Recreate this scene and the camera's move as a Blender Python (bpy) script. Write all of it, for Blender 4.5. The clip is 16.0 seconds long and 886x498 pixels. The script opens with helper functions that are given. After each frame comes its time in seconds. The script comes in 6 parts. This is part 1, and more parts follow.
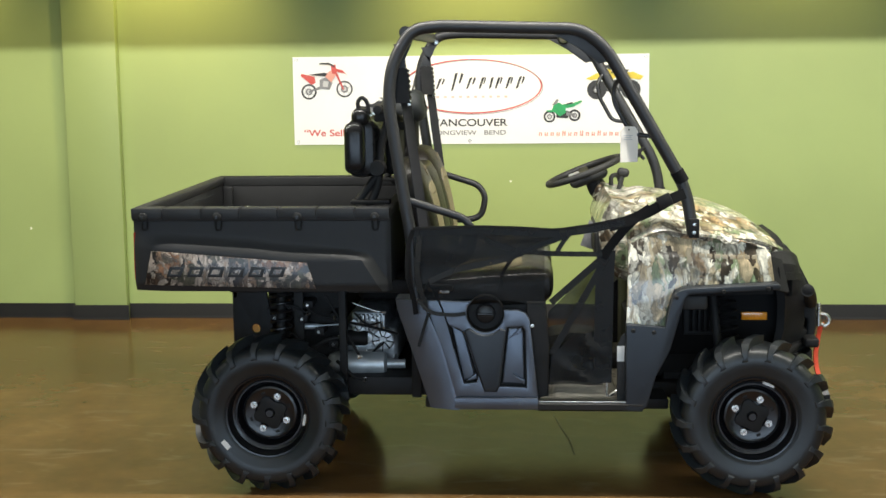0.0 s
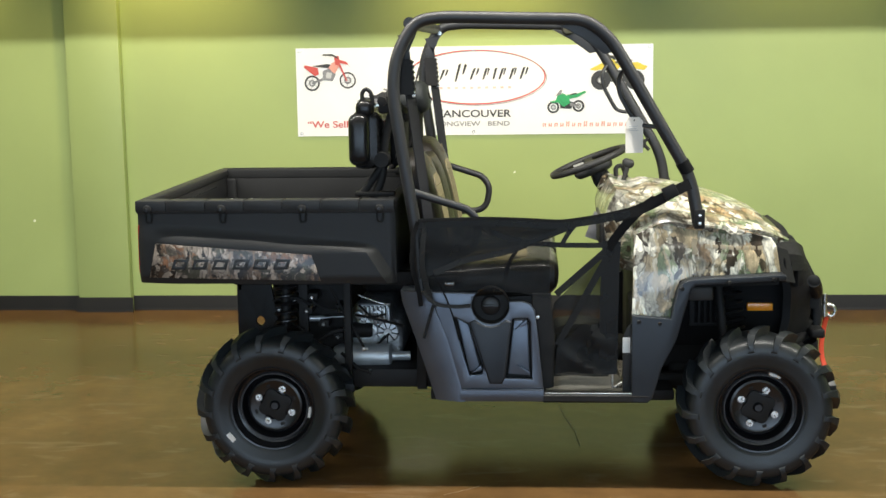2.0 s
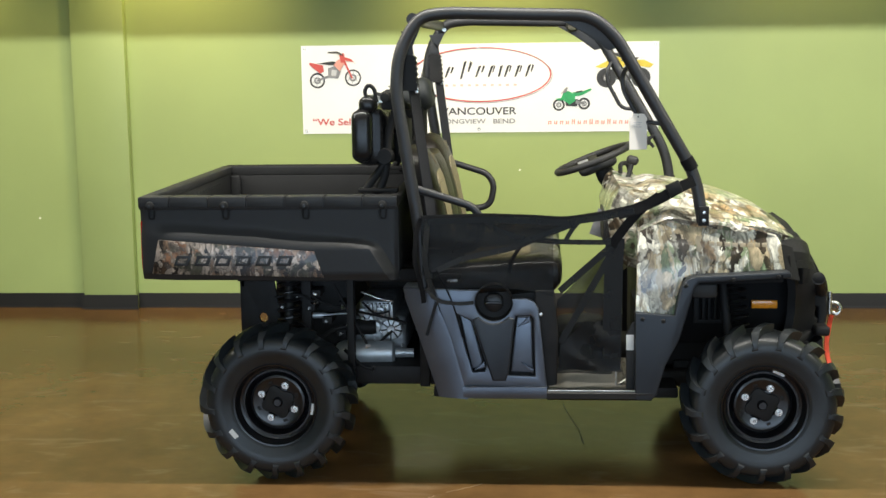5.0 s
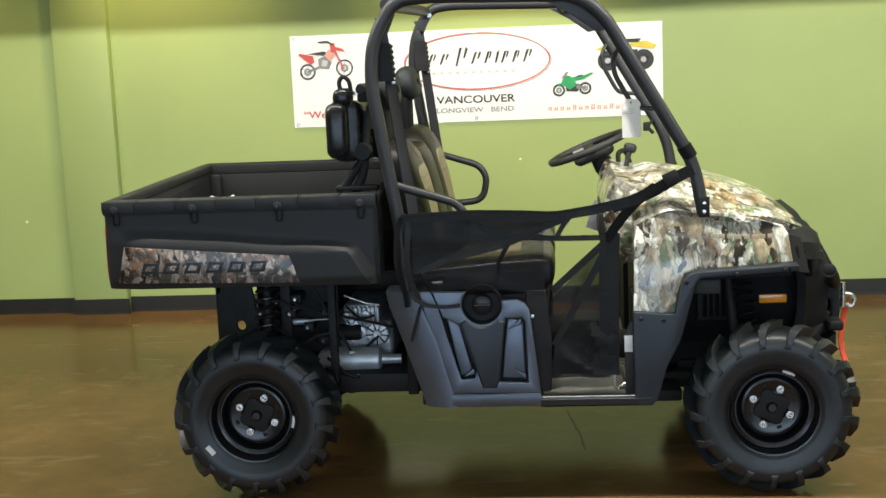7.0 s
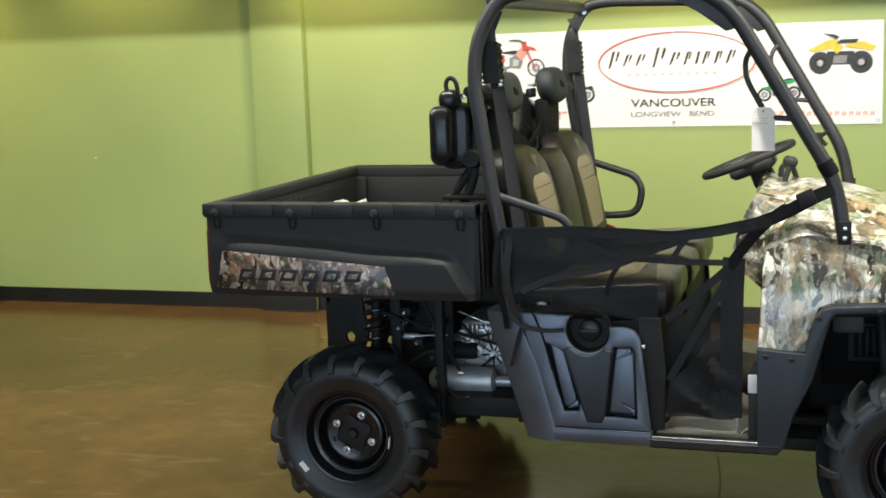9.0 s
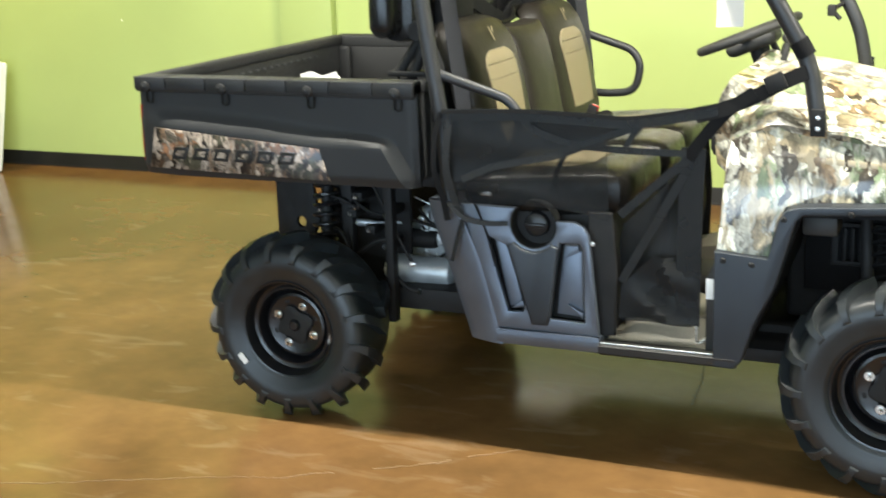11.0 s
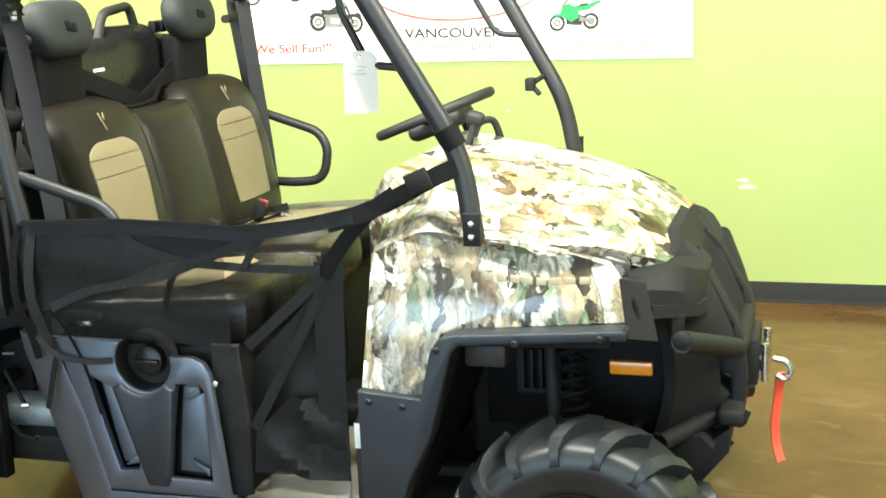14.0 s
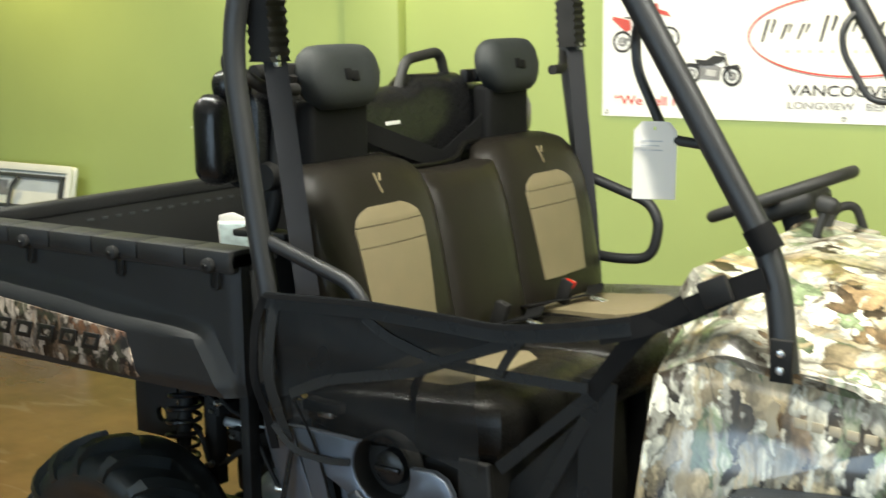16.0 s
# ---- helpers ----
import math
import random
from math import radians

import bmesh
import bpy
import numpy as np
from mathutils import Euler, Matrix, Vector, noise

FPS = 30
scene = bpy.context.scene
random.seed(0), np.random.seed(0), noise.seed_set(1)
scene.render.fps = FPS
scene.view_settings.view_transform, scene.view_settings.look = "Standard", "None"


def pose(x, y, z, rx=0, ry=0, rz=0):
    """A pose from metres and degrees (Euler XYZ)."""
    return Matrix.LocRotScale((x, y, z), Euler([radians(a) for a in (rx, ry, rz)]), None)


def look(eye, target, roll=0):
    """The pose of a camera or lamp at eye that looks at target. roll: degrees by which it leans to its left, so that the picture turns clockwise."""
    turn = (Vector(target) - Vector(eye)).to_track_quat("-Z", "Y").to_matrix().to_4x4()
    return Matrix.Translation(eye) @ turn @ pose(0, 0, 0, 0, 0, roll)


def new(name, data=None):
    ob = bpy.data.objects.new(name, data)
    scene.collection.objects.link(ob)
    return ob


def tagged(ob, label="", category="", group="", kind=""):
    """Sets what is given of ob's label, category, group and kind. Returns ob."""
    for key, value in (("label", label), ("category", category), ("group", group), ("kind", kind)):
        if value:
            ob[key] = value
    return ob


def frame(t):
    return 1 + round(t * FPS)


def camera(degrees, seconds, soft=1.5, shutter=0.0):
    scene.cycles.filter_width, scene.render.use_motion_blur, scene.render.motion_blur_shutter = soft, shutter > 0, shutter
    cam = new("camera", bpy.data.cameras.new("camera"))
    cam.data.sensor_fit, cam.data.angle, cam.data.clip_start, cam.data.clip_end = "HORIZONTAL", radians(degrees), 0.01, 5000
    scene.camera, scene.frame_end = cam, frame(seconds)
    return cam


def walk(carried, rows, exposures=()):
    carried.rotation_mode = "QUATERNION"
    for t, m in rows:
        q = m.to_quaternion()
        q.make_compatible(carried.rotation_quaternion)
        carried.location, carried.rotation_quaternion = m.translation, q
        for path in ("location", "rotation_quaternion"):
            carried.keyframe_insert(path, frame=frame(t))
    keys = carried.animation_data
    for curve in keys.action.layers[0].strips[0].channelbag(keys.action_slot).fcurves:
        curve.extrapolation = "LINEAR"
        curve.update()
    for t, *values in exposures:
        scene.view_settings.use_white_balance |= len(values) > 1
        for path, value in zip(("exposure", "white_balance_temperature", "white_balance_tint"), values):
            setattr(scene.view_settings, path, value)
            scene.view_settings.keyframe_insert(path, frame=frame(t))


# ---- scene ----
cam = camera(37.5, 16.0, shutter=0.5)
PATH = [
    (0, (1.048, -5.753, 1.724), (0.917, -3.778, 1.439), -0.6),
    (0.5, (1.049, -5.749, 1.72), (0.921, -3.775, 1.426), -0.6),
    (1, (1.046, -5.743, 1.715), (0.914, -3.77, 1.417), -0.9),
    (1.5, (1.044, -5.751, 1.726), (0.907, -3.778, 1.427), -0.9),
    (2, (1.038, -5.741, 1.726), (0.903, -3.768, 1.427), -0.8),
    (2.5, (1.037, -5.744, 1.727), (0.904, -3.769, 1.441), -0.5),
    (3, (1.043, -5.746, 1.721), (0.908, -3.771, 1.433), -0.5),
    (3.5, (1.05, -5.738, 1.716), (0.907, -3.763, 1.437), -0.8),
    (4, (1.053, -5.743, 1.722), (0.906, -3.769, 1.435), -1.0),
    (6.3, (1.087, -5.555, 1.701), (0.939, -3.584, 1.398), -0.4),
    (6.5, (1.115, -5.487, 1.719), (0.973, -3.513, 1.426), -1.7),
    (7, (1.175, -5.396, 1.71), (0.994, -3.43, 1.391), -2.4),
    (7.5, (1.332, -5.293, 1.715), (1.03, -3.344, 1.388), -1.2),
    (8, (1.475, -5.202, 1.706), (0.991, -3.288, 1.388), -1.6),
    (8.2, (1.541, -5.148, 1.689), (1.038, -3.232, 1.414), -1.9),
    (10.3, (2.053, -4.517, 1.685), (1.236, -2.743, 1.257), -1.3),
    (10.5, (2.107, -4.468, 1.696), (1.282, -2.702, 1.25), -1.5),
    (11, (2.169, -4.33, 1.668), (1.39, -2.558, 1.165), -1.8),
    (11.5, (2.231, -4.151, 1.665), (1.498, -2.381, 1.091), -0.9),
    (12, (2.306, -3.98, 1.637), (1.593, -2.218, 1.017), -1.9),
    (12.5, (2.416, -3.822, 1.617), (1.777, -2.024, 1.018), -2.0),
    (13, (2.497, -3.713, 1.62), (1.926, -1.897, 1.005), -2.0),
    (13.5, (2.484, -3.554, 1.63), (1.937, -1.704, 1.103), -1.9),
    (14, (2.441, -3.397, 1.643), (1.884, -1.524, 1.22), -2.1),
    (14.5, (2.414, -3.246, 1.645), (1.747, -1.409, 1.221), -1.8),
    (15, (2.441, -3.051, 1.653), (1.574, -1.287, 1.286), -0.8),
    (15.5, (2.462, -2.914, 1.653), (1.472, -1.215, 1.287), -0.3),
    (16, (2.443, -2.745, 1.648), (1.324, -1.125, 1.301), -0.7),
]
EXPOSURES = [(0, -0.08, 6400, 10.5), (8.2, -0.10, 6400, 10.5), (10.3, 0.34, 6500, 9.5), (11, 0.85, 6500, 7.5), (12, 1.32, 6500, 3.5), (13, 1.36, 6500, 2), (13.5, 1.3, 6500, 0), (14, 0.97, 6500, 2.5), (14.5, 0.46, 6500, 5), (15, 0.28, 6500, 5.5), (16, 0.17, 6500, 5)]
walk(cam, [(t, look(eye, aim, roll)) for t, eye, aim, roll in PATH], EXPOSURES)
# ---- light ----
world = bpy.data.worlds.new("world")
scene.world = world
world.use_nodes = True
world.node_tree.nodes["Background"].inputs[0].default_value = (0.9, 0.95, 1.0, 1)
world.node_tree.nodes["Background"].inputs[1].default_value = 0.02

LAMP_Y, LAMP_Z = -0.80, 3.12


def area_lamp(name, at, size_x, size_y, watts, colour, aim=None):
    data = bpy.data.lights.new(name, "AREA")
    data.shape, data.size, data.size_y = "RECTANGLE", size_x, size_y
    data.energy, data.color = watts, colour
    ob = new(name, data)
    ob.matrix_world = look(at, aim) if aim else pose(*at)
    return ob


def spot_lamp(name, at, aim, watts, colour, cone, blend=0.8, radius=0.04):
    data = bpy.data.lights.new(name, "SPOT")
    data.energy, data.color, data.spot_size, data.spot_blend = watts, colour, radians(cone), blend
    data.shadow_soft_size = radius
    ob = new(name, data)
    ob.matrix_world = look(at, aim)
    return ob


# long tube in the ceiling trough over the near flank of the vehicle
area_lamp("trough_light", (1.35, LAMP_Y, LAMP_Z, 24), 9.1, 0.008, 376, (1.0, 0.97, 0.88))
# added fill lamp below the ceiling, lightens the shaded floor; no tubes known there
area_lamp("rear_row_light", (1.5, -4.6, 3.2), 9.0, 0.3, 50, (1.0, 0.97, 0.88))
# cool light added for the near flank, as daylight from an assumed, unseen window
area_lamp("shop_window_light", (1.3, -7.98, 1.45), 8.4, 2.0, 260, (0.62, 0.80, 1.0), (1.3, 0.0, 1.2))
# warm wall washers
for wx, watts in ((-4.6, 200), (-3.0, 90), (-1.3, 140), (0.75, 150), (2.7, 55), (4.6, 55)):
    spot_lamp("wall_washer_light", (wx, 2.35, 3.1), (wx, 2.91, 1.95), watts, (1.0, 0.76, 0.34), 88, 1.0)


# ---- materials ----
TEX = "ShaderNodeTexCoord"


def material(name, colour, rough=0.5, metal=0.0, spec=0.5, coat=0.0, vary=0.15, scale=8.0, bump=0.0, bump_scale=200.0, rough_vary=0.1):
    """A principled surface whose colour and gloss waver at two scales, with fine relief."""
    m = bpy.data.materials.new(name)
    m.use_nodes = True
    n, l = m.node_tree.nodes, m.node_tree.links
    b = n["Principled BSDF"]
    b.inputs["Metallic"].default_value = metal
    b.inputs["Specular IOR Level"].default_value = spec
    b.inputs["Coat Weight"].default_value = coat
    b.inputs["Coat Roughness"].default_value = 0.12
    co = n.new(TEX)
    big, fine = n.new("ShaderNodeTexNoise"), n.new("ShaderNodeTexNoise")
    big.inputs["Scale"].default_value, big.inputs["Detail"].default_value = scale, 4
    fine.inputs["Scale"].default_value, fine.inputs["Detail"].default_value = bump_scale, 2
    l.new(co.outputs["Object"], big.inputs["Vector"])
    l.new(co.outputs["Object"], fine.inputs["Vector"])
    ramp = n.new("ShaderNodeValToRGB")
    lo = [max(0, c * (1 - vary)) for c in colour]
    hi = [min(1, c * (1 + vary)) for c in colour]
    ramp.color_ramp.elements[0].position, ramp.color_ramp.elements[0].color = 0.3, (*lo, 1)
    ramp.color_ramp.elements[1].position, ramp.color_ramp.elements[1].color = 0.7, (*hi, 1)
    l.new(big.outputs["Fac"], ramp.inputs["Fac"])
    l.new(ramp.outputs["Color"], b.inputs["Base Color"])
    r = n.new("ShaderNodeMapRange")
    r.inputs["From Min"].default_value, r.inputs["From Max"].default_value = 0.3, 0.7
    r.inputs["To Min"].default_value, r.inputs["To Max"].default_value = max(0.02, rough - rough_vary), min(1, rough + rough_vary)
    mix = n.new("ShaderNodeMath")
    mix.operation = "MULTIPLY_ADD"
    mix.inputs[1].default_value, mix.inputs[2].default_value = 0.5, 0.0
    l.new(fine.outputs["Fac"], mix.inputs[0])
    add = n.new("ShaderNodeMath")
    add.operation = "MULTIPLY_ADD"
    add.inputs[1].default_value = 0.5
    l.new(big.outputs["Fac"], add.inputs[0])
    l.new(mix.outputs[0], add.inputs[2])
    l.new(add.outputs[0], r.inputs["Value"])
    l.new(r.outputs[0], b.inputs["Roughness"])
    if bump:
        bp = n.new("ShaderNodeBump")
        bp.inputs["Strength"].default_value, bp.inputs["Distance"].default_value = bump, 0.002
        l.new(fine.outputs["Fac"], bp.inputs["Height"])
        l.new(bp.outputs["Normal"], b.inputs["Normal"])
    return m


def camo(name, palette, coat, grow, size=1.0):
    """Printed woodland: streaked bark below, three layers of ribbed leaves and dark twigs above; grow stretches them along one axis."""
    m = bpy.data.materials.new(name)
    m.use_nodes = True
    n, l = m.node_tree.nodes, m.node_tree.links
    b = n["Principled BSDF"]
    b.inputs["Roughness"].default_value = 0.30
    b.inputs["Coat Weight"].default_value = coat
    b.inputs["Coat Roughness"].default_value = 0.10
    co = n.new(TEX)
    P = palette

    def ramp(stops, hard):
        rp = n.new("ShaderNodeValToRGB")
        rp.color_ramp.interpolation = "CONSTANT" if hard else "LINEAR"
        el = rp.color_ramp.elements
        while len(el) < len(stops):
            el.new(0.5)
        for k, (p, c) in enumerate(stops):
            el[k].position, el[k].color = p, (*c, 1)
        return rp

    def place(scale, rot, seed, warp, stretch=1.0):
        """Object coordinates, bent by a noise, turned and scaled."""
        nz = n.new("ShaderNodeTexNoise")
        nz.inputs["Scale"].default_value, nz.inputs["Detail"].default_value, nz.inputs["Roughness"].default_value = 8, 8, 0.66
        l.new(co.outputs["Object"], nz.inputs["Vector"])
        sub = n.new("ShaderNodeVectorMath")
        sub.operation = "MULTIPLY_ADD"
        sub.inputs[1].default_value = (warp, warp, warp)
        l.new(nz.outputs["Color"], sub.inputs[0])
        l.new(co.outputs["Object"], sub.inputs[2])
        mp = n.new("ShaderNodeMapping")
        mp.inputs["Rotation"].default_value = rot
        mp.inputs["Scale"].default_value = tuple(scale * size * (g if g > 0.8 else g * stretch) for g in grow)
        mp.inputs["Location"].default_value = (seed, seed * 0.7, seed * 1.3)
        l.new(sub.outputs[0], mp.inputs["Vector"])
        return mp.outputs["Vector"]

    def multiply(a, fac):
        mu = n.new("ShaderNodeMix")
        mu.data_type, mu.blend_type = "RGBA", "MULTIPLY"
        mu.inputs["Factor"].default_value = 1.0
        l.new(a, mu.inputs["A"])
        l.new(fac, mu.inputs["B"])
        return mu.outputs["Result"]

    def spread(value, f0, f1, t0, t1):
        r = n.new("ShaderNodeMapRange")
        for k, v in (("From Min", f0), ("From Max", f1), ("To Min", t0), ("To Max", t1)):
            r.inputs[k].default_value = v
        l.new(value, r.inputs["Value"])
        return r.outputs[0]

    def over(under, top, fac):
        mx = n.new("ShaderNodeMix")
        mx.data_type = "RGBA"
        l.new(fac, mx.inputs["Factor"])
        l.new(under, mx.inputs["A"])
        if isinstance(top, tuple):
            mx.inputs["B"].default_value = (*top, 1)
        else:
            l.new(top, mx.inputs["B"])
        return mx.outputs["Result"]

    def noise(vector, detail, rough, bend=0.0):
        q = n.new("ShaderNodeTexNoise")
        q.inputs["Scale"].default_value, q.inputs["Detail"].default_value = 1.0, detail
        q.inputs["Roughness"].default_value, q.inputs["Distortion"].default_value = rough, bend
        l.new(vector, q.inputs["Vector"])
        return q.outputs["Fac"]

    # bark and reeds
    br = ramp([(0.33, P[0]), (0.39, P[2]), (0.45, P[5]), (0.51, P[1]), (0.545, P[5]), (0.59, P[4]), (0.64, P[3]), (0.72, P[6])], False)
    l.new(noise(place(7.0, (0.1, 0.12, 0.1), 3.0, 0.05), 4, 0.55, 0.7), br.inputs["Fac"])
    under = multiply(br.outputs["Color"], spread(noise(place(26, (0.05, 0.1, 0.05), 8.0, 0.04, 0.35), 5, 0.65), 0.36, 0.64, 0.45, 1.4))
    # leaves, the two halves of each one in unlike tones, with a dark rim
    for scale, rot, seed, cut, order in ((8.0, (0.25, 0.35, 0.35), 11.0, 0.55, (3, 2, 5, 1, 4, 6)), (12.5, (-0.3, -0.5, -0.6), 23.0, 0.64, (6, 3, 1, 0, 4, 3)), (20, (0.6, 0.3, 0.8), 41.0, 0.72, (3, 0, 4, 2, 1, 3)), (38, (0.2, 0.7, 0.3), 59.0, 0.80, (3, 3, 1, 0, 5, 3))):
        vec = place(scale, rot, seed, 0.10)
        v, e = n.new("ShaderNodeTexVoronoi"), n.new("ShaderNodeTexVoronoi")
        e.feature = "DISTANCE_TO_EDGE"
        for q in (v, e):
            q.inputs["Scale"].default_value = 1.0
            l.new(vec, q.inputs["Vector"])
        sep = n.new("ShaderNodeSeparateColor")
        l.new(v.outputs["Color"], sep.inputs["Color"])
        rp = ramp([(k / 6, P[c]) for k, c in enumerate(order)], True)
        l.new(sep.outputs["Red"], rp.inputs["Fac"])
        away, axis = n.new("ShaderNodeVectorMath"), n.new("ShaderNodeVectorMath")
        away.operation, axis.operation = "SUBTRACT", "DOT_PRODUCT"
        l.new(vec, away.inputs[0])
        l.new(v.outputs["Position"], away.inputs[1])
        l.new(away.outputs[0], axis.inputs[0])
        axis.inputs[1].default_value = tuple(1.0 if g > 0.8 else -0.35 for g in grow)
        c = multiply(rp.outputs["Color"], spread(axis.outputs["Value"], -0.10, 0.10, 0.70, 1.18))
        c = multiply(c, spread(e.outputs["Distance"], 0.0, 0.12, 0.52, 1.05))
        c = multiply(c, spread(noise(place(34, rot, seed + 2.0, 0.05, 0.4), 6, 0.75, 0.6), 0.36, 0.64, 0.5, 1.4))
        st = n.new("ShaderNodeMath")
        st.operation = "GREATER_THAN"
        st.inputs[1].default_value = cut
        l.new(sep.outputs["Green"], st.inputs[0])
        under = over(under, c, st.outputs[0])
    # pale grass blades and dark gaps, thin and long
    for seed, rot, ink, lo, hi, scale in ((131.0, (0.15, 0.2, 0.15), P[3], 0.60, 0.66, 30), (151.0, (-0.25, -0.3, -0.2), P[1], 0.61, 0.67, 24), (173.0, (0.1, -0.15, 0.1), P[0], 0.63, 0.69, 26)):
        under = over(under, ink, spread(noise(place(scale, rot, seed, 0.06, 0.28), 3, 0.55), lo, hi, 0.0, 0.85))
    # dark twigs
    for seed, rot, ink, width, scale in ((71.0, (0.3, 0.5, 0.4), P[0], 0.008, 6.0),):
        off = n.new("ShaderNodeMath")
        off.operation = "SUBTRACT"
        off.inputs[1].default_value = 0.5
        l.new(noise(place(scale, rot, seed, 0.04, 0.5), 2, 0.5), off.inputs[0])
        ab = n.new("ShaderNodeMath")
        ab.operation = "ABSOLUTE"
        l.new(off.outputs[0], ab.inputs[0])
        under = over(under, ink, spread(ab.outputs[0], width * 0.5, width, 0.65, 0.0))
    patch = n.new("ShaderNodeTexNoise")
    patch.inputs["Scale"].default_value, patch.inputs["Detail"].default_value = 5, 4
    l.new(co.outputs["Object"], patch.inputs["Vector"])
    under = multiply(under, spread(noise(place(60, (0.2, 0.1, 0.2), 5.0, 0.03), 6, 0.75), 0.3, 0.7, 0.72, 1.28))
    under = multiply(under, spread(patch.outputs["Fac"], 0.35, 0.65, 0.75, 1.22))
    l.new(under, b.inputs["Base Color"])
    return m


def floor_material():
    """Acid-stained concrete under a worn gloss sealer."""
    m = bpy.data.materials.new("stained_concrete")
    m.use_nodes = True
    n, l = m.node_tree.nodes, m.node_tree.links
    b = n["Principled BSDF"]
    co = n.new(TEX)
    a, f, s = n.new("ShaderNodeTexNoise"), n.new("ShaderNodeTexNoise"), n.new("ShaderNodeTexNoise")
    for q, sc, d in ((a, 0.9, 5), (f, 5, 5), (s, 70, 3)):
        q.inputs["Scale"].default_value, q.inputs["Detail"].default_value = sc, d
        q.inputs["Roughness"].default_value = 0.62
        l.new(co.outputs["Object"], q.inputs["Vector"])
    r1 = n.new("ShaderNodeValToRGB")
    e = r1.color_ramp.elements
    e[0].position, e[0].color = 0.3, (0.090, 0.049, 0.0185, 1)
    e[1].position, e[1].color = 0.72, (0.176, 0.097, 0.038, 1)
    e.new(0.5).color = (0.130, 0.071, 0.027, 1)
    l.new(a.outputs["Fac"], r1.inputs["Fac"])
    r2 = n.new("ShaderNodeValToRGB")
    e = r2.color_ramp.elements
    e[0].position, e[0].color = 0.35, (0.86, 0.86, 0.86, 1)
    e[1].position, e[1].color = 0.68, (1.1, 1.08, 1.04, 1)
    l.new(f.outputs["Fac"], r2.inputs["Fac"])
    mu = n.new("ShaderNodeMix")
    mu.data_type, mu.blend_type = "RGBA", "MULTIPLY"
    mu.inputs["Factor"].default_value = 1.0
    l.new(r1.outputs["Color"], mu.inputs["A"])
    l.new(r2.outputs["Color"], mu.inputs["B"])
    # pale scuffs: thin stretched streaks
    mp = n.new("ShaderNodeMapping")
    mp.inputs["Scale"].default_value, mp.inputs["Rotation"].default_value = (2.2, 6.0, 1.0), (0, 0, 0.25)
    l.new(co.outputs["Object"], mp.inputs["Vector"])
    sc = n.new("ShaderNodeTexNoise")
    sc.inputs["Scale"].default_value, sc.inputs["Detail"].default_value, sc.inputs["Distortion"].default_value = 1.5, 8, 0.8
    l.new(mp.outputs["Vector"], sc.inputs["Vector"])
    r3 = n.new("ShaderNodeMapRange")
    r3.inputs["From Min"].default_value, r3.inputs["From Max"].default_value = 0.58, 0.70
    r3.inputs["To Min"].default_value, r3.inputs["To Max"].default_value = 0.0, 0.20
    l.new(sc.outputs["Fac"], r3.inputs["Value"])
    mx = n.new("ShaderNodeMix")
    mx.data_type = "RGBA"
    l.new(r3.outputs[0], mx.inputs["Factor"])
    l.new(mu.outputs["Result"], mx.inputs["A"])
    mx.inputs["B"].default_value = (0.30, 0.23, 0.15, 1)
    top = mx.outputs["Result"]
    # hair-thin drag marks in two directions
    for turn, size, width in ((0.5, (0.5, 2.2, 1.0), 0.0016), (-0.9, (0.4, 2.8, 1.0), 0.0012)):
        dm = n.new("ShaderNodeMapping")
        dm.inputs["Scale"].default_value, dm.inputs["Rotation"].default_value = size, (0, 0, turn)
        l.new(co.outputs["Object"], dm.inputs["Vector"])
        dn = n.new("ShaderNodeTexNoise")
        dn.inputs["Scale"].default_value, dn.inputs["Detail"].default_value = 1.3, 1
        l.new(dm.outputs["Vector"], dn.inputs["Vector"])
        d0, d1 = n.new("ShaderNodeMath"), n.new("ShaderNodeMath")
        d0.operation, d1.operation = "SUBTRACT", "ABSOLUTE"
        d0.inputs[1].default_value = 0.52
        l.new(dn.outputs["Fac"], d0.inputs[0])
        l.new(d0.outputs[0], d1.inputs[0])
        dr = n.new("ShaderNodeMapRange")
        dr.inputs["From Min"].default_value, dr.inputs["From Max"].default_value = width * 0.3, width
        dr.inputs["To Min"].default_value, dr.inputs["To Max"].default_value = 0.07, 0.0
        l.new(d1.outputs[0], dr.inputs["Value"])
        dk = n.new("ShaderNodeMath")
        dk.operation = "MULTIPLY"
        l.new(dr.outputs[0], dk.inputs[0])
        l.new(f.outputs["Fac"], dk.inputs[1])
        dx = n.new("ShaderNodeMix")
        dx.data_type = "RGBA"
        l.new(dk.outputs[0], dx.inputs["Factor"])
        l.new(top, dx.inputs["A"])
        dx.inputs["B"].default_value = (0.34, 0.26, 0.17, 1)
        top = dx.outputs["Result"]
    l.new(top, b.inputs["Base Color"])
    rr = n.new("ShaderNodeMapRange")
    rr.inputs["From Min"].default_value, rr.inputs["From Max"].default_value = 0.3, 0.75
    rr.inputs["To Min"].default_value, rr.inputs["To Max"].default_value = 0.12, 0.22
    l.new(f.outputs["Fac"], rr.inputs["Value"])
    l.new(rr.outputs[0], b.inputs["Roughness"])
    bp = n.new("ShaderNodeBump")
    bp.inputs["Strength"].default_value, bp.inputs["Distance"].default_value = 0.02, 0.004
    l.new(f.outputs["Fac"], bp.inputs["Height"])
    l.new(bp.outputs["Normal"], b.inputs["Normal"])
    b.inputs["Specular IOR Level"].default_value = 0.11
    return m


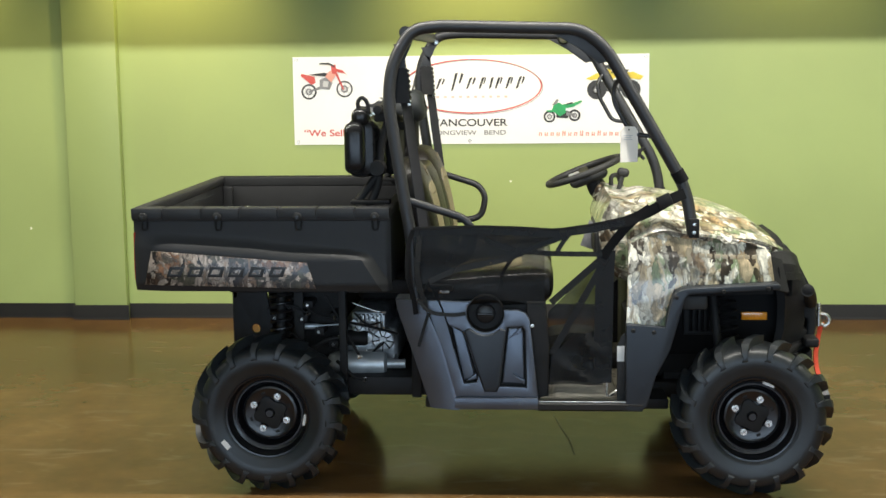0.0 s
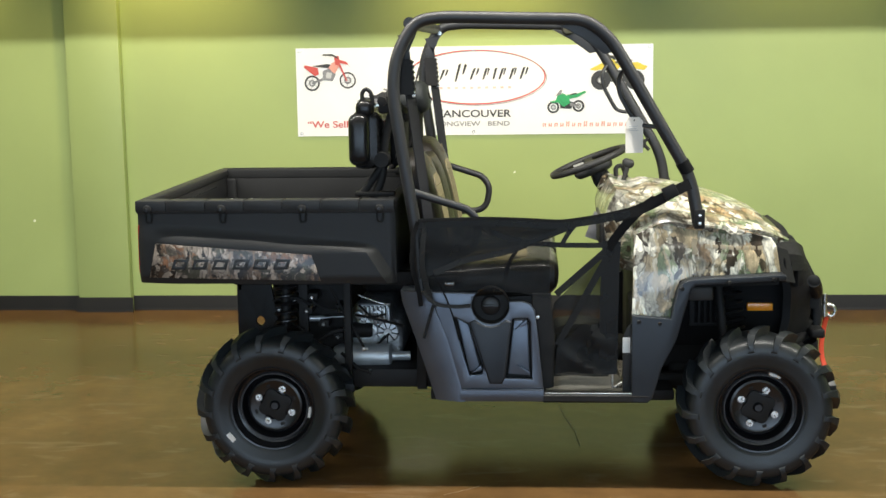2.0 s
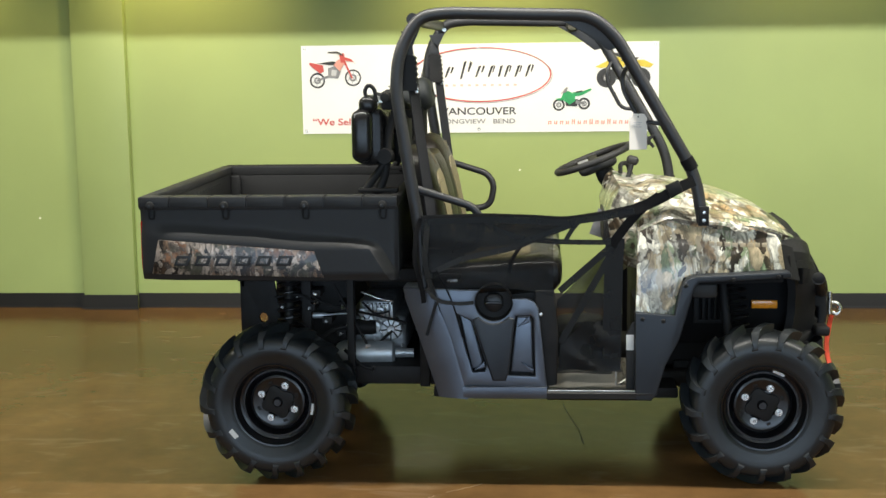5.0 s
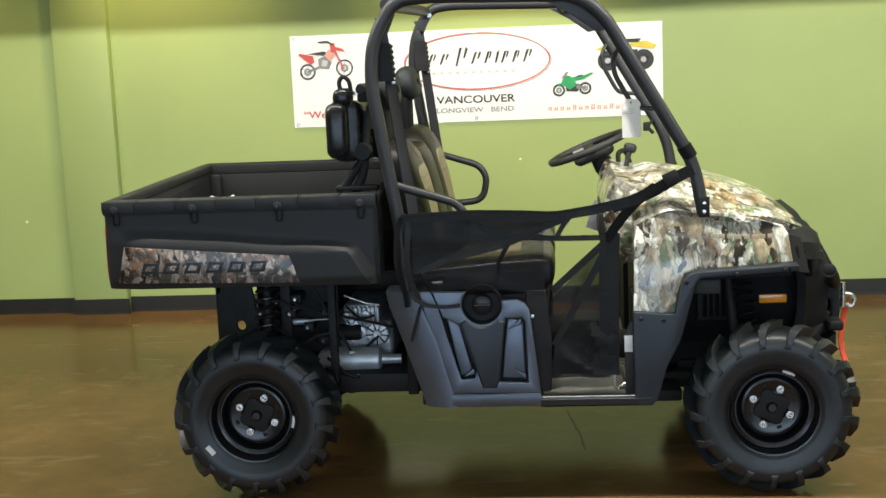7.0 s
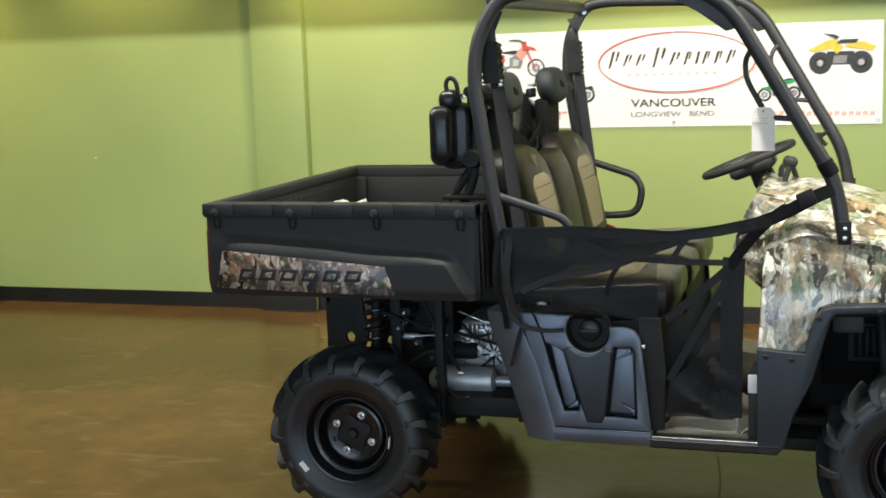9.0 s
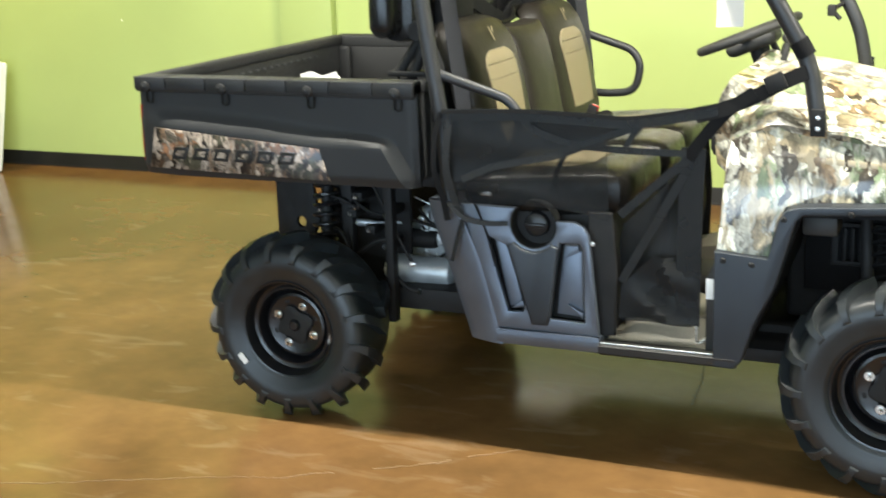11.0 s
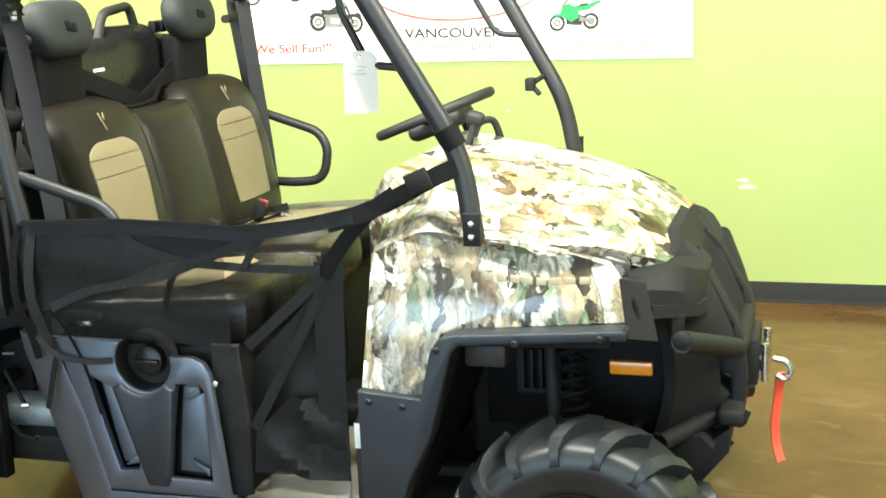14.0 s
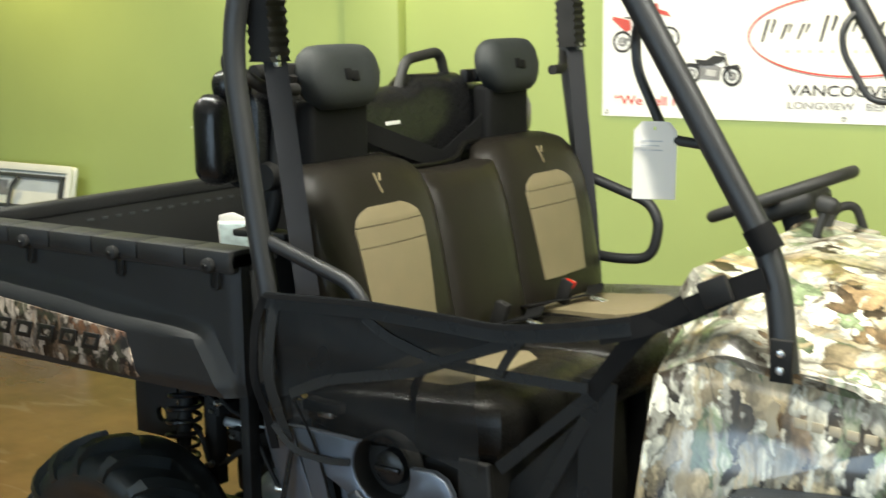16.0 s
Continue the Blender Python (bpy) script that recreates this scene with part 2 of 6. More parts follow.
def mesh_cloth(name, cover):
    """Black netting: fine threads with air between."""
    m = bpy.data.materials.new(name)
    m.use_nodes = True
    n, l = m.node_tree.nodes, m.node_tree.links
    b, out = n["Principled BSDF"], n["Material Output"]
    b.inputs["Base Color"].default_value = (0.022, 0.0225, 0.0225, 1)
    b.inputs["Roughness"].default_value = 0.5
    b.inputs["Specular IOR Level"].default_value = 0.12
    t = n.new("ShaderNodeBsdfTransparent")
    mx = n.new("ShaderNodeMixShader")
    co = n.new(TEX)
    nz = n.new("ShaderNodeTexNoise")
    nz.inputs["Scale"].default_value, nz.inputs["Detail"].default_value = 7, 3
    l.new(co.outputs["Object"], nz.inputs["Vector"])
    r = n.new("ShaderNodeMapRange")
    r.inputs["From Min"].default_value, r.inputs["From Max"].default_value = 0.3, 0.7
    r.inputs["To Min"].default_value, r.inputs["To Max"].default_value = cover - 0.1, min(1, cover + 0.1)
    l.new(nz.outputs["Fac"], r.inputs["Value"])
    l.new(r.outputs[0], mx.inputs["Fac"])
    l.new(t.outputs[0], mx.inputs[1])
    l.new(b.outputs[0], mx.inputs[2])
    l.new(mx.outputs[0], out.inputs["Surface"])
    return m


BROWN = [(0.055, 0.040, 0.026), (0.46, 0.37, 0.23), (0.155, 0.105, 0.060), (0.74, 0.71, 0.59), (0.20, 0.25, 0.14), (0.36, 0.34, 0.28), (0.38, 0.26, 0.14)]
DULL = [(0.014, 0.009, 0.007), (0.20, 0.125, 0.078), (0.045, 0.026, 0.016), (0.36, 0.29, 0.23), (0.06, 0.055, 0.036), (0.11, 0.085, 0.068), (0.24, 0.115, 0.06)]
M_WALL = material("green_wall_paint", (0.362, 0.452, 0.165), 0.5, vary=0.05, scale=1.3, bump=0.25, bump_scale=160)
M_CEIL = material("ceiling_paint", (0.62, 0.62, 0.55), 0.8, vary=0.05, scale=2)
M_BASE = material("black_rubber_base", (0.007, 0.007, 0.007), 0.55, spec=0.3, vary=0.2, scale=5)
M_FLOOR = floor_material()
M_PLASTIC = material("black_moulded_plastic", (0.022, 0.0215, 0.0205), 0.54, spec=0.4, vary=0.15, scale=6, bump=0.35, bump_scale=500)
M_BED = material("dark_grey_box_plastic", (0.0208, 0.0213, 0.0220), 0.52, spec=0.32, vary=0.15, scale=5, bump=0.4, bump_scale=420)
M_GUN = material("gunmetal_plastic", (0.118, 0.136, 0.168), 0.38, metal=0.6, spec=0.35, vary=0.10, scale=7, bump=0.2, bump_scale=500)
M_GUARD = material("dark_grey_guard_plastic", (0.037, 0.042, 0.049), 0.46, metal=0.5, spec=0.3, vary=0.12, scale=7, bump=0.3, bump_scale=500)
M_CASE = material("glossy_case_plastic", (0.011, 0.011, 0.0115), 0.27, spec=0.32, vary=0.15, scale=8, bump=0.15, bump_scale=300)
M_TUBE = material("black_powder_coat", (0.021, 0.0215, 0.023), 0.48, vary=0.15, scale=9, bump=0.25, bump_scale=380)
M_FRAME = material("chassis_black", (0.017, 0.0165, 0.016), 0.6, spec=0.2, vary=0.3, scale=10)
M_NOSE = material("black_nose_plastic", (0.0145, 0.0147, 0.0148), 0.62, spec=0.24, vary=0.15, scale=6, bump=0.35, bump_scale=500)
M_LINER = material("matt_black_liner", (0.0075, 0.0075, 0.0078), 0.7, spec=0.12, vary=0.2, scale=8)
M_CAMO = camo("leaf_camouflage_print", BROWN, 0.6, (0.85, 0.78, 1.0))
M_CAMO_SIDE = camo("reed_camouflage_print", BROWN, 0.9, (1.0, 1.0, 0.42))
M_CAMO_DULL = camo("bark_camouflage_decal", DULL, 0.15, (0.81, 1.0, 0.6), 2.0)
M_TYRE = material("tyre_rubber", (0.0140, 0.0172, 0.0188), 0.42, vary=0.2, scale=14, bump=0.2, bump_scale=250)
M_RIM = material("black_gloss_steel", (0.0075, 0.0075, 0.0085), 0.30, vary=0.1, scale=12, coat=0.12, rough_vary=0.03)
M_ZINC = material("zinc_steel", (0.62, 0.62, 0.60), 0.28, metal=1.0, vary=0.1, scale=40)
M_ALU = material("cast_aluminium", (0.50, 0.52, 0.53), 0.40, metal=0.6, vary=0.3, scale=25, bump=0.3, bump_scale=150)
M_STEEL = material("brushed_exhaust_steel", (0.46, 0.49, 0.50), 0.42, metal=0.55, vary=0.15, scale=15)
M_VINYL = material("dark_olive_seat_vinyl", (0.0130, 0.0108, 0.0080), 0.42, spec=0.32, vary=0.12, scale=10, bump=0.35, bump_scale=330)
M_VINYL_BLACK = material("black_seat_vinyl", (0.0080, 0.0074, 0.0066), 0.28, spec=0.20, vary=0.12, scale=10, bump=0.3, bump_scale=330)
M_TAN = material("tan_seat_vinyl", (0.205, 0.167, 0.096), 0.5, vary=0.08, scale=12, bump=0.3, bump_scale=330)
M_FOAM = material("grey_headrest_foam", (0.0150, 0.0180, 0.0184), 0.68, vary=0.1, scale=14, bump=0.3, bump_scale=300)
M_WEB = material("black_webbing", (0.010, 0.010, 0.0105), 0.8, spec=0.12, vary=0.15, scale=30, bump=0.5, bump_scale=700)
M_WEB_BLUE = material("blue_black_belt", (0.010, 0.0105, 0.015), 0.6, vary=0.1, scale=30, bump=0.4, bump_scale=700)
M_NET = mesh_cloth("black_netting", 0.83)
M_NET_DENSE = mesh_cloth("folded_black_netting", 0.92)
M_NET_SHEER = mesh_cloth("sheer_black_netting", 0.34)
M_NET_THIN = mesh_cloth("thin_black_netting", 0.62)
M_NET_OPEN = mesh_cloth("bunched_black_netting", 0.86)
M_WHITE = material("white_card", (0.82, 0.81, 0.77), 0.6, vary=0.03, scale=10)
M_CARD = material("cream_white_card", (0.90, 0.85, 0.77), 0.6, vary=0.03, scale=10)
M_BANNER = material("white_vinyl_sheet", (0.91, 0.91, 0.89), 0.45, vary=0.02, scale=3)
M_TABLE = material("white_table_plastic", (0.74, 0.76, 0.74), 0.5, vary=0.05, scale=6)
M_TABLE_LEG = material("grey_table_steel", (0.05, 0.055, 0.06), 0.5, vary=0.2, scale=10)
M_RED = material("red_ink", (0.60, 0.085, 0.07), 0.5, vary=0.08, scale=20)
M_PALE_RED = material("pale_red_ink", (0.78, 0.36, 0.28), 0.5, vary=0.08, scale=20)
M_PALEST_RED = material("faded_red_ink", (0.80, 0.58, 0.52), 0.5, vary=0.08, scale=20)
M_INK = material("black_ink", (0.03, 0.03, 0.03), 0.5, vary=0.1, scale=20)
M_GREY_INK = material("grey_ink", (0.25, 0.25, 0.26), 0.5, vary=0.2, scale=30)
M_PALE_INK = material("pale_grey_ink", (0.55, 0.55, 0.55), 0.5, vary=0.1, scale=30)
M_GREEN_INK = material("green_ink", (0.03, 0.36, 0.12), 0.5, vary=0.15, scale=40)
M_YELLOW_INK = material("yellow_ink", (0.75, 0.58, 0.06), 0.5, vary=0.12, scale=40)
M_AMBER = material("amber_reflector", (0.95, 0.33, 0.02), 0.25, vary=0.05, scale=30, coat=0.6)
M_LENS = material("red_lens", (0.40, 0.014, 0.010), 0.15, vary=0.05, scale=30, coat=0.8)
M_STRAP = material("orange_red_strap", (0.85, 0.10, 0.05), 0.55, vary=0.08, scale=40, bump=0.4, bump_scale=600)
M_PAPER = material("printed_pale_paper", (0.55, 0.66, 0.66), 0.5, vary=0.25, scale=35)
M_GLASS = material("dark_lamp_lens", (0.05, 0.05, 0.055), 0.06, vary=0.1, scale=20, coat=1.0)
M_LETTER = material("dark_raised_lettering", (0.010, 0.009, 0.008), 0.4, vary=0.1, scale=30)
M_PALE_LETTER = material("pale_raised_lettering", (0.34, 0.29, 0.20), 0.4, vary=0.1, scale=30)
M_MAT = material("footwell_floor_plastic", (0.18, 0.163, 0.125), 0.5, vary=0.15, scale=9, bump=0.4, bump_scale=120)


# ---- mesh helpers ----
def finish(name, bm, mat, parent=None, label="", angle=38):
    bmesh.ops.recalc_face_normals(bm, faces=bm.faces)
    me = bpy.data.meshes.new(name)
    bm.to_mesh(me)
    bm.free()
    me.shade_smooth()
    me.set_sharp_from_angle(angle=radians(angle))
    me.materials.append(mat)
    ob = new(name, me)
    if parent:
        ob.parent = parent
    if label:
        ob["label"] = label
    return ob


def part(name, bm, mat, parent, label="", angle=38):
    return finish(name, bm, mat, parent, label, angle)


def join(*bms):
    """Several bmeshes in one."""
    out = bmesh.new()
    for b in bms:
        me = bpy.data.meshes.new("t")
        b.to_mesh(me)
        b.free()
        out.from_mesh(me)
        bpy.data.meshes.remove(me)
    return out


def box(x0, x1, y0, y1, z0, z1, bevel=0.006, seg=2):
    bm = bmesh.new()
    bmesh.ops.create_cube(bm, size=1)
    for v in bm.verts:
        v.co = Vector(((x0 + x1) / 2 + v.co.x * (x1 - x0), (y0 + y1) / 2 + v.co.y * (y1 - y0), (z0 + z1) / 2 + v.co.z * (z1 - z0)))
    if bevel:
        bmesh.ops.bevel(bm, geom=list(bm.edges), offset=bevel, segments=seg, profile=0.5, affect="EDGES")
    return bm


def moved(bm, m):
    bmesh.ops.transform(bm, matrix=m, verts=bm.verts)
    return bm


def prism(outline, y0, y1, bevel=0.004, holes=(), lean=None, seg=2):
    """A plate whose outline lies in x and z, from y0 to y1, with holes; lean(x, z) shifts y."""
    bm = bmesh.new()
    edges = []
    for loop in (outline, *holes):
        vs = [bm.verts.new((x, y0, z)) for x, z in loop]
        edges += [bm.edges.new((vs[k], vs[(k + 1) % len(vs)])) for k in range(len(vs))]
    rim = list(edges)
    bmesh.ops.triangle_fill(bm, use_beauty=True, edges=edges)
    front = list(bm.faces)
    bmesh.ops.dissolve_limit(bm, angle_limit=0.01, verts=bm.verts, edges=[e for e in bm.edges if e not in rim]) if not holes else None
    front = list(bm.faces)
    r = bmesh.ops.extrude_face_region(bm, geom=front, use_keep_orig=True)
    for v in (g for g in r["geom"] if isinstance(g, bmesh.types.BMVert)):
        v.co.y = y1
    bmesh.ops.recalc_face_normals(bm, faces=bm.faces)
    if bevel:
        es = [e for e in bm.edges if len(e.link_faces) == 2 and e.calc_face_angle(0) > 0.6 and abs(e.verts[0].co.y - e.verts[1].co.y) < 1e-6]
        bmesh.ops.bevel(bm, geom=es, offset=bevel, segments=seg, profile=0.5, affect="EDGES")
    if lean:
        for v in bm.verts:
            v.co.y += lean(v.co.x, v.co.z)
    return bm


def rounded(points, radius=0.06, steps=5, closed=False):
    """A line of points with its corners turned into arcs."""
    P = [Vector(p) for p in points]
    out = []
    n = len(P)
    for k in range(n):
        if not closed and k in (0, n - 1):
            out.append(P[k])
            continue
        a, b, c = P[k - 1], P[k], P[(k + 1) % n]
        d0, d1 = (a - b), (c - b)
        r = min(radius, d0.length * 0.48, d1.length * 0.48)
        s, e = b + d0.normalized() * r, b + d1.normalized() * r
        for j in range(steps + 1):
            t = j / steps
            out.append(s * (1 - t) ** 2 + b * 2 * t * (1 - t) + e * t ** 2)
    return out


def sweep(line, ring, closed=False, caps=True):
    """Carries ring(k, tangent), a list of offsets, along a line."""
    bm = bmesh.new()
    P = [Vector(p) for p in line]
    n = len(P)
    rings = []
    for k, p in enumerate(P):
        a = P[k - 1] if (k or closed) else P[k]
        b = P[(k + 1) % n] if (k < n - 1 or closed) else P[k]
        t = (b - a).normalized()
        rings.append([bm.verts.new(p + o) for o in ring(k, t)])
    m = len(rings[0])
    for k in range(n if closed else n - 1):
        A, B = rings[k], rings[(k + 1) % n]
        for j in range(m):
            bm.faces.new((A[j], A[(j + 1) % m], B[(j + 1) % m], B[j]))
    if caps and not closed:
        bm.faces.new(rings[0][::-1])
        bm.faces.new(rings[-1])
    return bm


def tube(points, r, bend=0.08, sides=14, closed=False, steps=6):
    line = rounded(points, bend, steps, closed)
    last = [None]

    def ring(k, t):
        ref = last[0] if last[0] is not None else (Vector((0, 0, 1)) if abs(t.z) < 0.8 else Vector((1, 0, 0)))
        u = (ref - t * ref.dot(t)).normalized()
        last[0] = u
        w = t.cross(u)
        return [(u * math.cos(a) + w * math.sin(a)) * r for a in (2 * math.pi * j / sides for j in range(sides))]

    return sweep(line, ring, closed)


def ribbon(points, across, width, thick=0.003, bend=0.04):
    """A flat strap along points, its width lying along the vector across."""
    line = rounded(points, bend, 4)
    ac = Vector(across).normalized()

    def ring(k, t):
        u = (ac - t * ac.dot(t)).normalized()
        w = t.cross(u)
        return [u * width / 2 + w * thick / 2, -u * width / 2 + w * thick / 2, -u * width / 2 - w * thick / 2, u * width / 2 - w * thick / 2]

    return sweep(line, ring)


def lathe(profile, steps=48, axis_y=True):
    """Turns a profile of (radius, along) round the y axis."""
    bm = bmesh.new()
    rings = []
    for r, y in profile:
        rings.append([bm.verts.new((r * math.cos(a), y, r * math.sin(a))) for a in (2 * math.pi * j / steps for j in range(steps))] if r > 1e-5 else [bm.verts.new((0, y, 0))])
    for A, B in zip(rings, rings[1:]):
        for j in range(steps):
            if len(A) == 1 and len(B) > 1:
                bm.faces.new((A[0], B[j], B[(j + 1) % steps]))
            elif len(B) == 1 and len(A) > 1:
                bm.faces.new((A[j], B[0], A[(j + 1) % steps]))
            elif len(A) > 1:
                bm.faces.new((A[j], B[j], B[(j + 1) % steps], A[(j + 1) % steps]))
    return bm


def loft(rings, caps=True, closed=True):
    bm = bmesh.new()
    R = [[bm.verts.new(p) for p in ring] for ring in rings]
    m = len(R[0])
    for A, B in zip(R, R[1:]):
        for j in range(m if closed else m - 1):
            bm.faces.new((A[j], A[(j + 1) % m], B[(j + 1) % m], B[j]))
    if caps and closed:
        bm.faces.new(R[0][::-1])
        bm.faces.new(R[-1])
    return bm


def cushion(x0, x1, y0, y1, z0, z1, round_by=0.05, puff=0.0):
    """A stuffed block: rounded edges and slightly domed faces."""
    bm = box(x0, x1, y0, y1, z0, z1, 0)
    bmesh.ops.subdivide_edges(bm, edges=list(bm.edges), cuts=7, use_grid_fill=True)
    c = Vector(((x0 + x1) / 2, (y0 + y1) / 2, (z0 + z1) / 2))
    h = Vector(((x1 - x0) / 2, (y1 - y0) / 2, (z1 - z0) / 2))
    for v in bm.verts:
        d = v.co - c
        core = Vector([max(-h[k] + round_by, min(h[k] - round_by, d[k])) if h[k] > round_by else 0 for k in range(3)])
        o = d - core
        if o.length > 1e-6:
            rad = Vector([min(round_by, h[k]) for k in range(3)])
            u = o.normalized()
            d = core + Vector([u[k] * rad[k] for k in range(3)])
        q = Vector([d[k] / h[k] for k in range(3)])
        dome = (1 - min(1, q.x ** 2)) + (1 - min(1, q.y ** 2)) + (1 - min(1, q.z ** 2)) - 1
        v.co = c + d * (1 + puff * max(0, dome))
    return bm


def spring(at0, at1, radius, wire, turns, sides=8):
    a, b = Vector(at0), Vector(at1)
    t = (b - a).normalized()
    u = t.orthogonal().normalized()
    w = t.cross(u)
    n = int(turns * 14)
    pts = [a + (b - a) * k / n + (u * math.cos(2 * math.pi * turns * k / n) + w * math.sin(2 * math.pi * turns * k / n)) * radius for k in range(n + 1)]
    return tube(pts, wire, 0.0001, sides, steps=1)


def smooth(t):
    t = max(0.0, min(1.0, t))
    return t * t * (3 - 2 * t)


def along(table, x):
    """Straight-line reading of a small table of (x, value)."""
    for (a, u), (b, v) in zip(table, table[1:]):
        if x <= b:
            return u + (v - u) * (x - a) / (b - a) if x > a else u
    return table[-1][1]


def thing(name, label, category, at=(0, 0, 0), group=""):
    ob = new(name)
    ob.empty_display_size = 0.1
    ob.location = at
    return tagged(ob, label, category, group)


def mirror(bm):
    for v in bm.verts:
        v.co.y = -v.co.y
    bmesh.ops.reverse_faces(bm, faces=bm.faces)
    return bm


# ---- the room ----
WALL_Y = 2.91
X0, X1, Y0, CEIL = -7.0, 8.0, -8.0, 3.25


def structure(name, bm, mat, label, category):
    ob = finish(name, bm, mat)
    return tagged(ob, label, category, kind="structure")


structure("floor", box(X0, X1, Y0, WALL_Y, -0.12, 0, 0), M_FLOOR, "glossy brown stained concrete showroom floor with scuffs", "floor")
structure("wall_north", box(X0, X1, WALL_Y, WALL_Y + 0.15, 0, CEIL, 0), M_WALL, "olive green painted showroom wall", "wall")
# opening and frame of the assumed window, out of view, around the cool lamp
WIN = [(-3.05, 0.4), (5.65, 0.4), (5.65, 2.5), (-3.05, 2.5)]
structure("wall_south", prism([(X0, 0), (X1, 0), (X1, CEIL), (X0, CEIL)], Y0 - 0.15, Y0, 0, holes=[WIN]), M_WALL, "olive green painted wall, out of view, with an assumed wide shop window", "wall")
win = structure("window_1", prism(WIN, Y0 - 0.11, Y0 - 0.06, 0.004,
                holes=[[(-3.0 + 2.16 * k, 0.45), (-0.9 + 2.16 * k, 0.45), (-0.9 + 2.16 * k, 2.45), (-3.0 + 2.16 * k, 2.45)] for k in range(4)]), M_ALU, "aluminium frame of an assumed shop window, out of view", "window")
structure("wall_west", box(X0 - 0.15, X0, Y0, WALL_Y, 0, CEIL, 0), M_WALL, "olive green painted end wall", "wall")
structure("wall_east", box(X1, X1 + 0.15, Y0, WALL_Y, 0, CEIL, 0), M_WALL, "olive green painted end wall", "wall")
structure("ceiling", box(X0, X1, Y0, WALL_Y, CEIL, CEIL + 0.12, 0), M_CEIL, "plain off-white showroom ceiling", "ceiling")
structure("pilaster", box(-2.045, -1.685, WALL_Y - 0.07, WALL_Y, 0, CEIL, 0.004), M_WALL, "green painted shallow wall pilaster", "pilaster")


def base_strip(x0, x1, y):
    prof = [(0.0, 0.0), (-0.016, 0.0), (-0.013, 0.012), (-0.009, 0.02), (-0.008, 0.094), (-0.005, 0.099), (0.0, 0.1)]
    return loft([[(x, y + a, b) for a, b in prof] for x in (x0, x1)])


structure("baseboard", join(base_strip(X0, -2.045, WALL_Y), base_strip(-2.06, -1.67, WALL_Y - 0.07), base_strip(-1.685, X1, WALL_Y)), M_BASE,
          "black rubber cove baseboard along the wall", "baseboard")

# trough that hides the long tube and cuts its light off above head height on the wall
housing = thing("ceiling_light", "long recessed white ceiling light trough with a tube", "ceiling light", (0.6, LAMP_Y, CEIL))
CUT = 0.30
for s in (-1, 1):
    part("side_lip", box(-5.5, 5.5, min(s * CUT, s * (CUT + 0.02)), max(s * CUT, s * (CUT + 0.02)), LAMP_Z - CUT * 0.352 - CEIL, 0, 0.003), M_CEIL, housing)
part("housing_top", box(-5.5, 5.5, -CUT, CUT, -0.03, -0.004, 0), M_CEIL, housing)
for wx in (-4.6, -3.0, -1.3, 0.75, 2.7, 4.6):
    can = thing("wall_washer", "small white ceiling spotlight beside the wall", "spotlight", (wx, 2.25, CEIL), "wall washers")
    part("canister", moved(lathe([(0.0, 0.0), (0.055, 0.0), (0.055, 0.13), (0.05, 0.13), (0.05, 0.02), (0.0, 0.02)], 24), pose(0, 0, 0, -90)), M_CEIL, can)


# ---- the banner on the wall ----
BX0, BX1, BZ0, BZ1, BY = -0.512, 1.834, 1.179, 1.760, WALL_Y - 0.008
banner = thing("banner", "white vinyl dealer banner with red oval and printed vehicles", "banner", (0.661, WALL_Y, BZ0))


def on_banner(bm):
    return moved(bm, Matrix.Translation((-0.661, -WALL_Y, -BZ0)))


def flat(points, level=1):
    """A printed shape on the banner, in x and z."""
    y = BY - 0.0012 * level
    return on_banner(prism(points, y, y + 0.001, 0))


def ellipse(cx, cz, rx, rz, n=40, a0=0.0, a1=2 * math.pi):
    return [(cx + rx * math.cos(a0 + (a1 - a0) * k / n), cz + rz * math.sin(a0 + (a1 - a0) * k / n)) for k in range(n + (a1 - a0 < 6.2))]


def ring(cx, cz, rx, rz, w, level=1, n=40):
    y = BY - 0.0012 * level
    return on_banner(prism(ellipse(cx, cz, rx, rz, n), y, y + 0.001, 0, holes=[ellipse(cx, cz, rx - w, rz - w, n)]))


def sheet():
    """The banner's cloth, with a slight ripple between its eyelets."""
    nx, nz = 60, 12
    front = [[(BX0 + (BX1 - BX0) * i / nx, BY + 0.0015 * math.sin(i * 0.9) * abs(math.sin(j * math.pi / nz)) * 0.3, BZ0 + (BZ1 - BZ0) * j / nz) for i in range(nx + 1)] for j in range(nz + 1)]
    back = [[(x, BY + 0.003, z) for x, y, z in r] for r in front]
    rings = [f + b[::-1] for f, b in zip(front, back)]
    return on_banner(loft(rings))


part("sheet", sheet(), M_BANNER, banner)
for ex in (BX0 + 0.025, 0.661, BX1 - 0.025):
    for ez in (BZ0 + 0.02, BZ1 - 0.02):
        part("eyelet", ring(ex, ez, 0.011, 0.011, 0.005, 2, 14), M_ZINC, banner)
part("red_oval", ring(0.675, 1.557, 0.462, 0.179, 0.009, 1, 64), M_RED, banner)
part("oval_shadow", ring(0.682, 1.551, 0.462, 0.179, 0.004, 2, 64), M_GREY_INK, banner)
